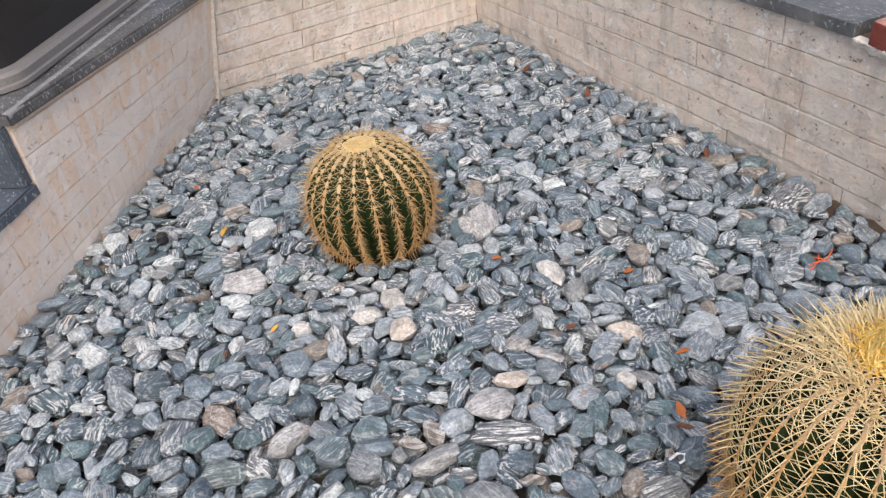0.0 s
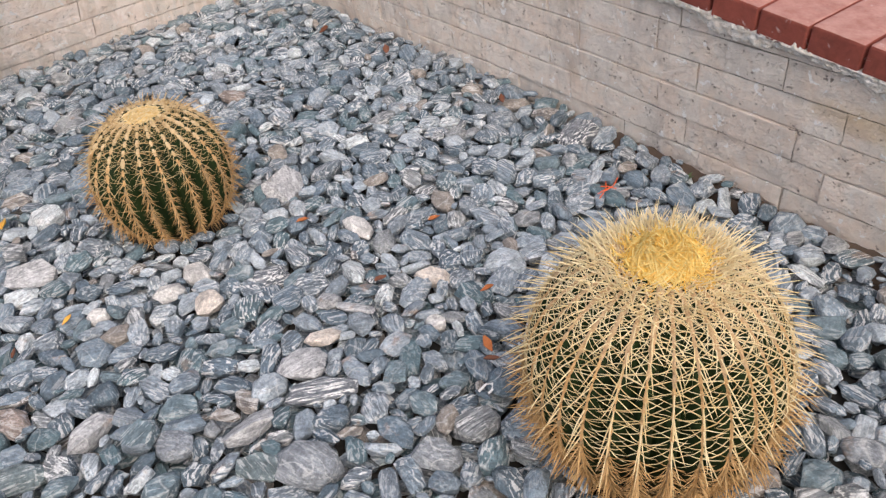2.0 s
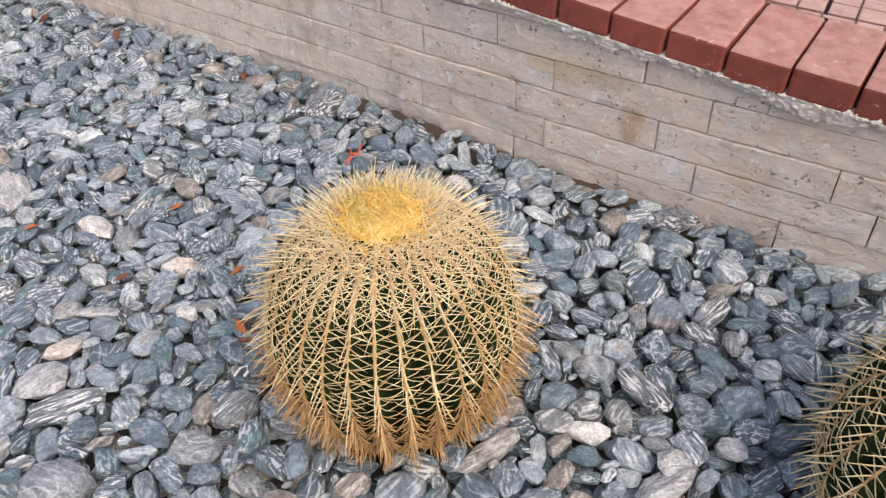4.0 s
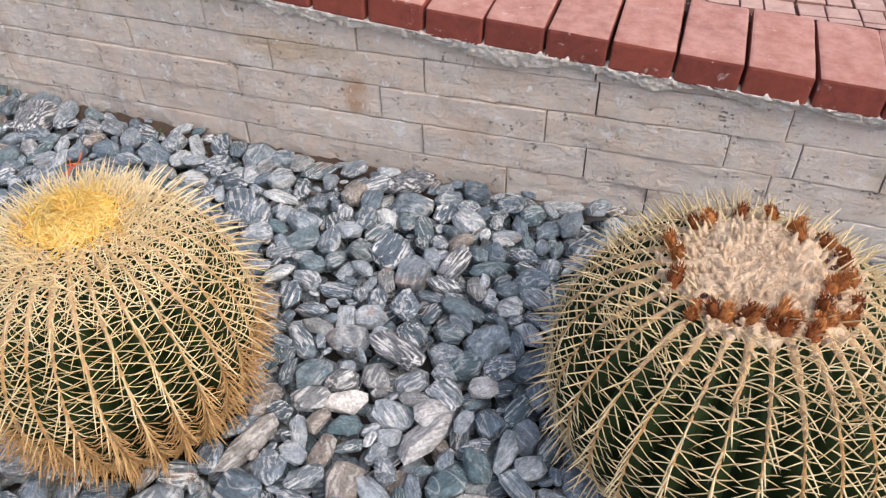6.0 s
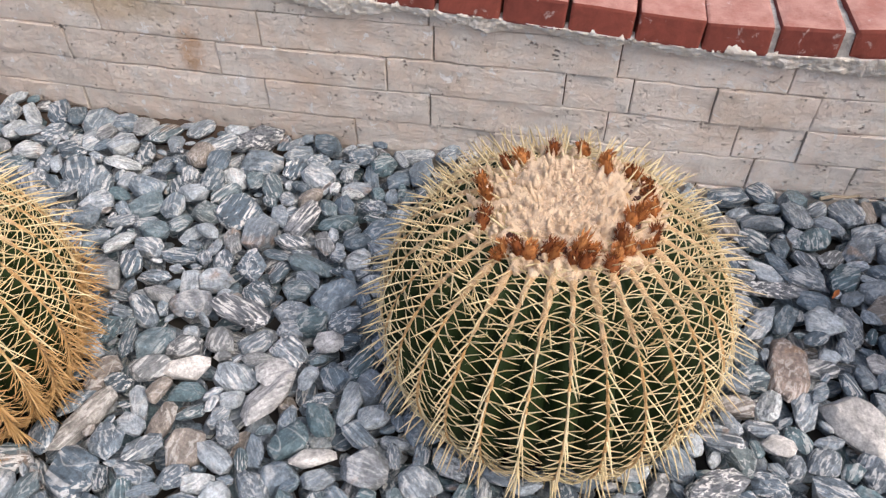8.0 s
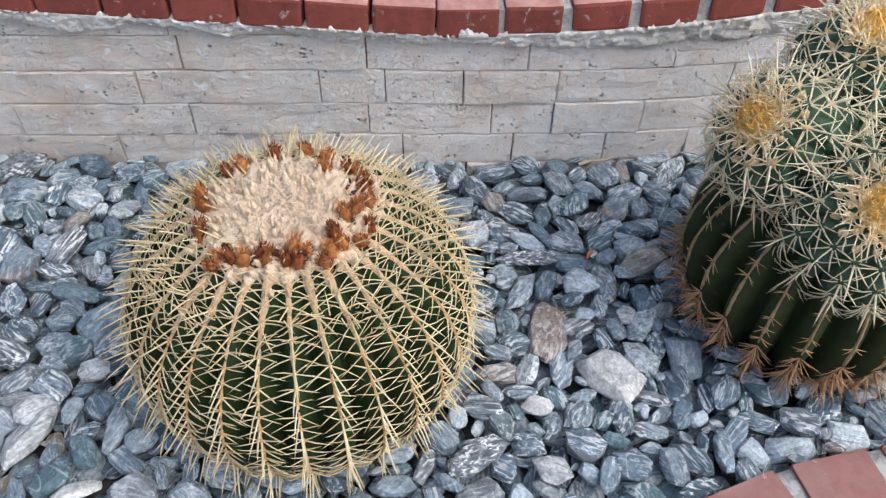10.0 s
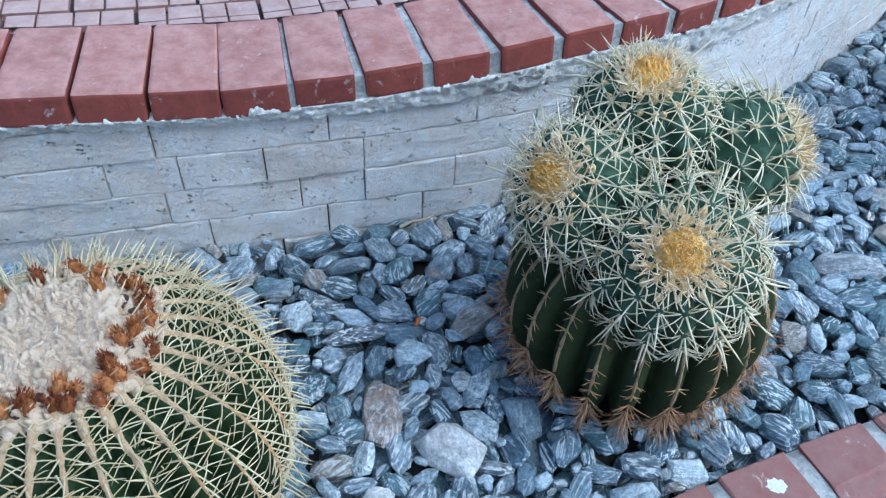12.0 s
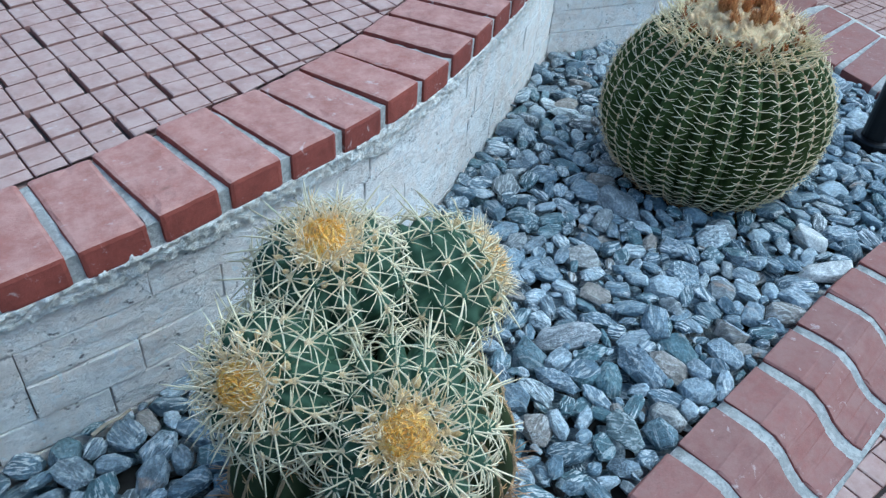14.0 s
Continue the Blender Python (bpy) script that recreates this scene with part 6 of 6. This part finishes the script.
def dry_leaf(x, y, length, tone):
    """A curled dead leaf with a midrib and a ragged rim."""
    rows = []
    curl, bend = rngL.uniform(0.5, 1.1), rngL.uniform(0.2, 0.6)
    for i in range(9):
        u = i / 8
        w = 0.26 * math.sin(math.pi * min(0.98, 0.04 + u)) ** 0.8 * rngL.uniform(0.85, 1.1)
        row = []
        for j in range(5):
            q = (j - 2) / 2
            row.append((length * (u - 0.5), length * w * q * math.cos(curl * abs(q)), length * (w * abs(q) * math.sin(curl * abs(q)) + bend * (u - 0.5) ** 2 + 0.02 * rngL.uniform(-1, 1))))
        rows.append(row)
    top = strip("leaf", rows, leaf_mats[tone], True)
    bm = bmesh.new()
    bm.from_mesh(top)
    bmesh.ops.solidify(bm, geom=bm.faces[:], thickness=0.0006)
    bm.to_mesh(top)
    bm.free()
    ob = new("dry_leaf", top)
    ob.matrix_basis = pose(x, y, 0.019, rngL.uniform(-25, 25), rngL.uniform(-20, 20), rngL.uniform(0, 360))
    return tagged(ob, "small curled " + tone + " dry leaf on the pebbles", "leaf", "fallen leaves")


for x, y, ln, tone in ((-1.744, 1.526, 0.045, "brown"), (-1.252, 1.521, 0.045, "brown"), (-2.027, 1.491, 0.05, "brown"), (-1.737, 0.387, 0.04, "yellow"), (-1.21, 0.865, 0.032, "orange"),
                       (-0.997, 1.058, 0.032, "orange"), (-1.294, 0.368, 0.026, "yellow"), (-0.755, 0.979, 0.03, "orange"), (-0.65, 0.88, 0.036, "orange"), (-1.279, 0.262, 0.026, "brown"),
                       (-2.013, 0.384, 0.028, "orange"), (0.884, 1.276, 0.022, "orange"), (-0.62, 0.86, 0.03, "brown"), (-0.93, 0.86, 0.03, "brown")):
    dry_leaf(x, y, ln, tone)


def tube(name, pts, r, material, taper=1.0, n=6):
    """A bent round rod through points."""
    P = [Vector(p) for p in pts]
    rings = []
    for i, p in enumerate(P):
        d = (P[min(i + 1, len(P) - 1)] - P[max(i - 1, 0)]).normalized()
        a = d.orthogonal().normalized()
        b = d.cross(a)
        rr = r * (1 + (taper - 1) * i / (len(P) - 1))
        rings.append([tuple(p + a * rr * math.cos(2 * math.pi * k / n) + b * rr * math.sin(2 * math.pi * k / n)) for k in range(n)])
    return ring_stack(name, rings, material)


TIE = plain_material("orange_plastic", (0.75, 0.12, 0.03), 0.4, 0, 200, 0.0002)
tie = thing("plastic_tie", (-0.785, 1.375, 0.018), "torn bright orange plastic tie on the pebbles", "tie")
part("strip", tube("strip", [(0.004, -0.05, 0.0), (0.0, -0.02, 0.012), (0.006, 0.015, 0.016), (-0.006, 0.05, 0.022)], 0.002, TIE), tie)
part("strip", tube("strip", [(-0.03, -0.004, 0.006), (-0.005, -0.002, 0.018), (0.02, 0.012, 0.012)], 0.0018, TIE), tie)
part("strip", tube("strip", [(-0.012, -0.038, 0.004), (-0.002, -0.012, 0.014), (-0.022, 0.012, 0.02)], 0.0016, TIE), tie)

for strip_ in tie.children:
    strip_.matrix_basis = Matrix.Scale(0.68, 4)
TWIG = plain_material("dry_twig", (0.42, 0.34, 0.24), 0.8, 0, 150, 0.001)
twig = thing("twig", (0.93, 1.508, 0.016), "short pale dry twig at the foot of the wall", "twig")
part("stem", tube("stem", [(-0.03, -0.004, 0.0), (-0.008, 0.002, 0.004), (0.014, 0.0, 0.006), (0.034, 0.006, 0.008)], 0.0035, TWIG, 0.6), twig)

GREEN = plain_material("weed_green", (0.06, 0.1, 0.03), 0.6, 0, 160, 0.0005)
BLACK_RUBBER = plain_material("black_rubber", (0.02, 0.02, 0.022), 0.55, 0, 200, 0.0005)


def weed(x, y, h):
    ob = thing("weed", (x, y, -0.005), "tiny green weed between pebbles and wall", "weed", "weeds")
    for k in range(5):
        an = 1.3 * k + rngL.random()
        c, s_ = math.cos(an), math.sin(an)
        w = 0.16 * h
        rows = []
        for i in range(5):
            u = i / 4
            ww = w * math.sin(math.pi * (0.12 + 0.86 * u))
            x0, z0 = 0.5 * h * u * u + 0.1 * h * u, h * (u - 0.25 * u * u)
            rows.append([(x0 * c - sg * ww * s_, x0 * s_ + sg * ww * c, z0 + (0.0 if sg else -0.15 * ww)) for sg in (-1, 0, 1)])
        part("leaf", strip("blade", rows, GREEN, True), ob)


weed(-2.095, 0.245, 0.03)
weed(-0.7, 1.535, 0.028)

drip = thing("drip_emitter", (-1.807, 0.243, 0.006), "black rubber drip emitter lying on the pebbles", "drip emitter")
part("hose", tube("hose", [(-0.05, 0.02, 0.0), (-0.02, 0.006, 0.012), (0.01, -0.004, 0.016), (0.03, -0.03, 0.01), (0.035, -0.06, -0.004)], 0.006, BLACK_RUBBER, 1.0, 8), drip)
part("cap", ring_stack("cap", [[(r * math.cos(2 * math.pi * k / 14), r * math.sin(2 * math.pi * k / 14), z) for k in range(14)] for r, z in ((0.013, 0.006), (0.015, 0.016), (0.014, 0.03), (0.008, 0.034))], BLACK_RUBBER), drip)

CLIP = plain_material("white_plastic", (0.7, 0.7, 0.7), 0.4, 0, 200, 0.0002)
clip = thing("plastic_clip", (-0.578, 0.807, 0.018), "small white plastic clip among the pebbles", "clip")
part("bow", tube("bow", [(-0.008, -0.012, 0.0), (-0.008, 0.004, 0.004), (0.0, 0.012, 0.006), (0.008, 0.004, 0.004), (0.006, -0.004, 0.0)], 0.0022, CLIP), clip)

# loose earth between wall foot and pebbles
DIRT = plain_material("brown_earth", (0.075, 0.052, 0.037), 0.95, 0, 90, 0.004)
rows = []
for i in range(80):
    s = MAIN.s_of_x(-0.98) + i * 0.0115
    row = []
    for j in range(7):
        p = offset(MAIN, s, 0.002 + 0.011 * j)
        row.append((p[0], p[1], -0.004 - 0.0011 * j * j + 0.009 * noise.noise(Vector((s * 30, j * 0.7, 3))) + 0.004 * noise.noise(Vector((s * 110, j * 2.1, 8)))))
    rows.append(row)
tagged(new("earth_strip", strip("earth_strip", rows, DIRT, True)), "strip of loose brown earth at the wall foot", "earth", kind="structure")
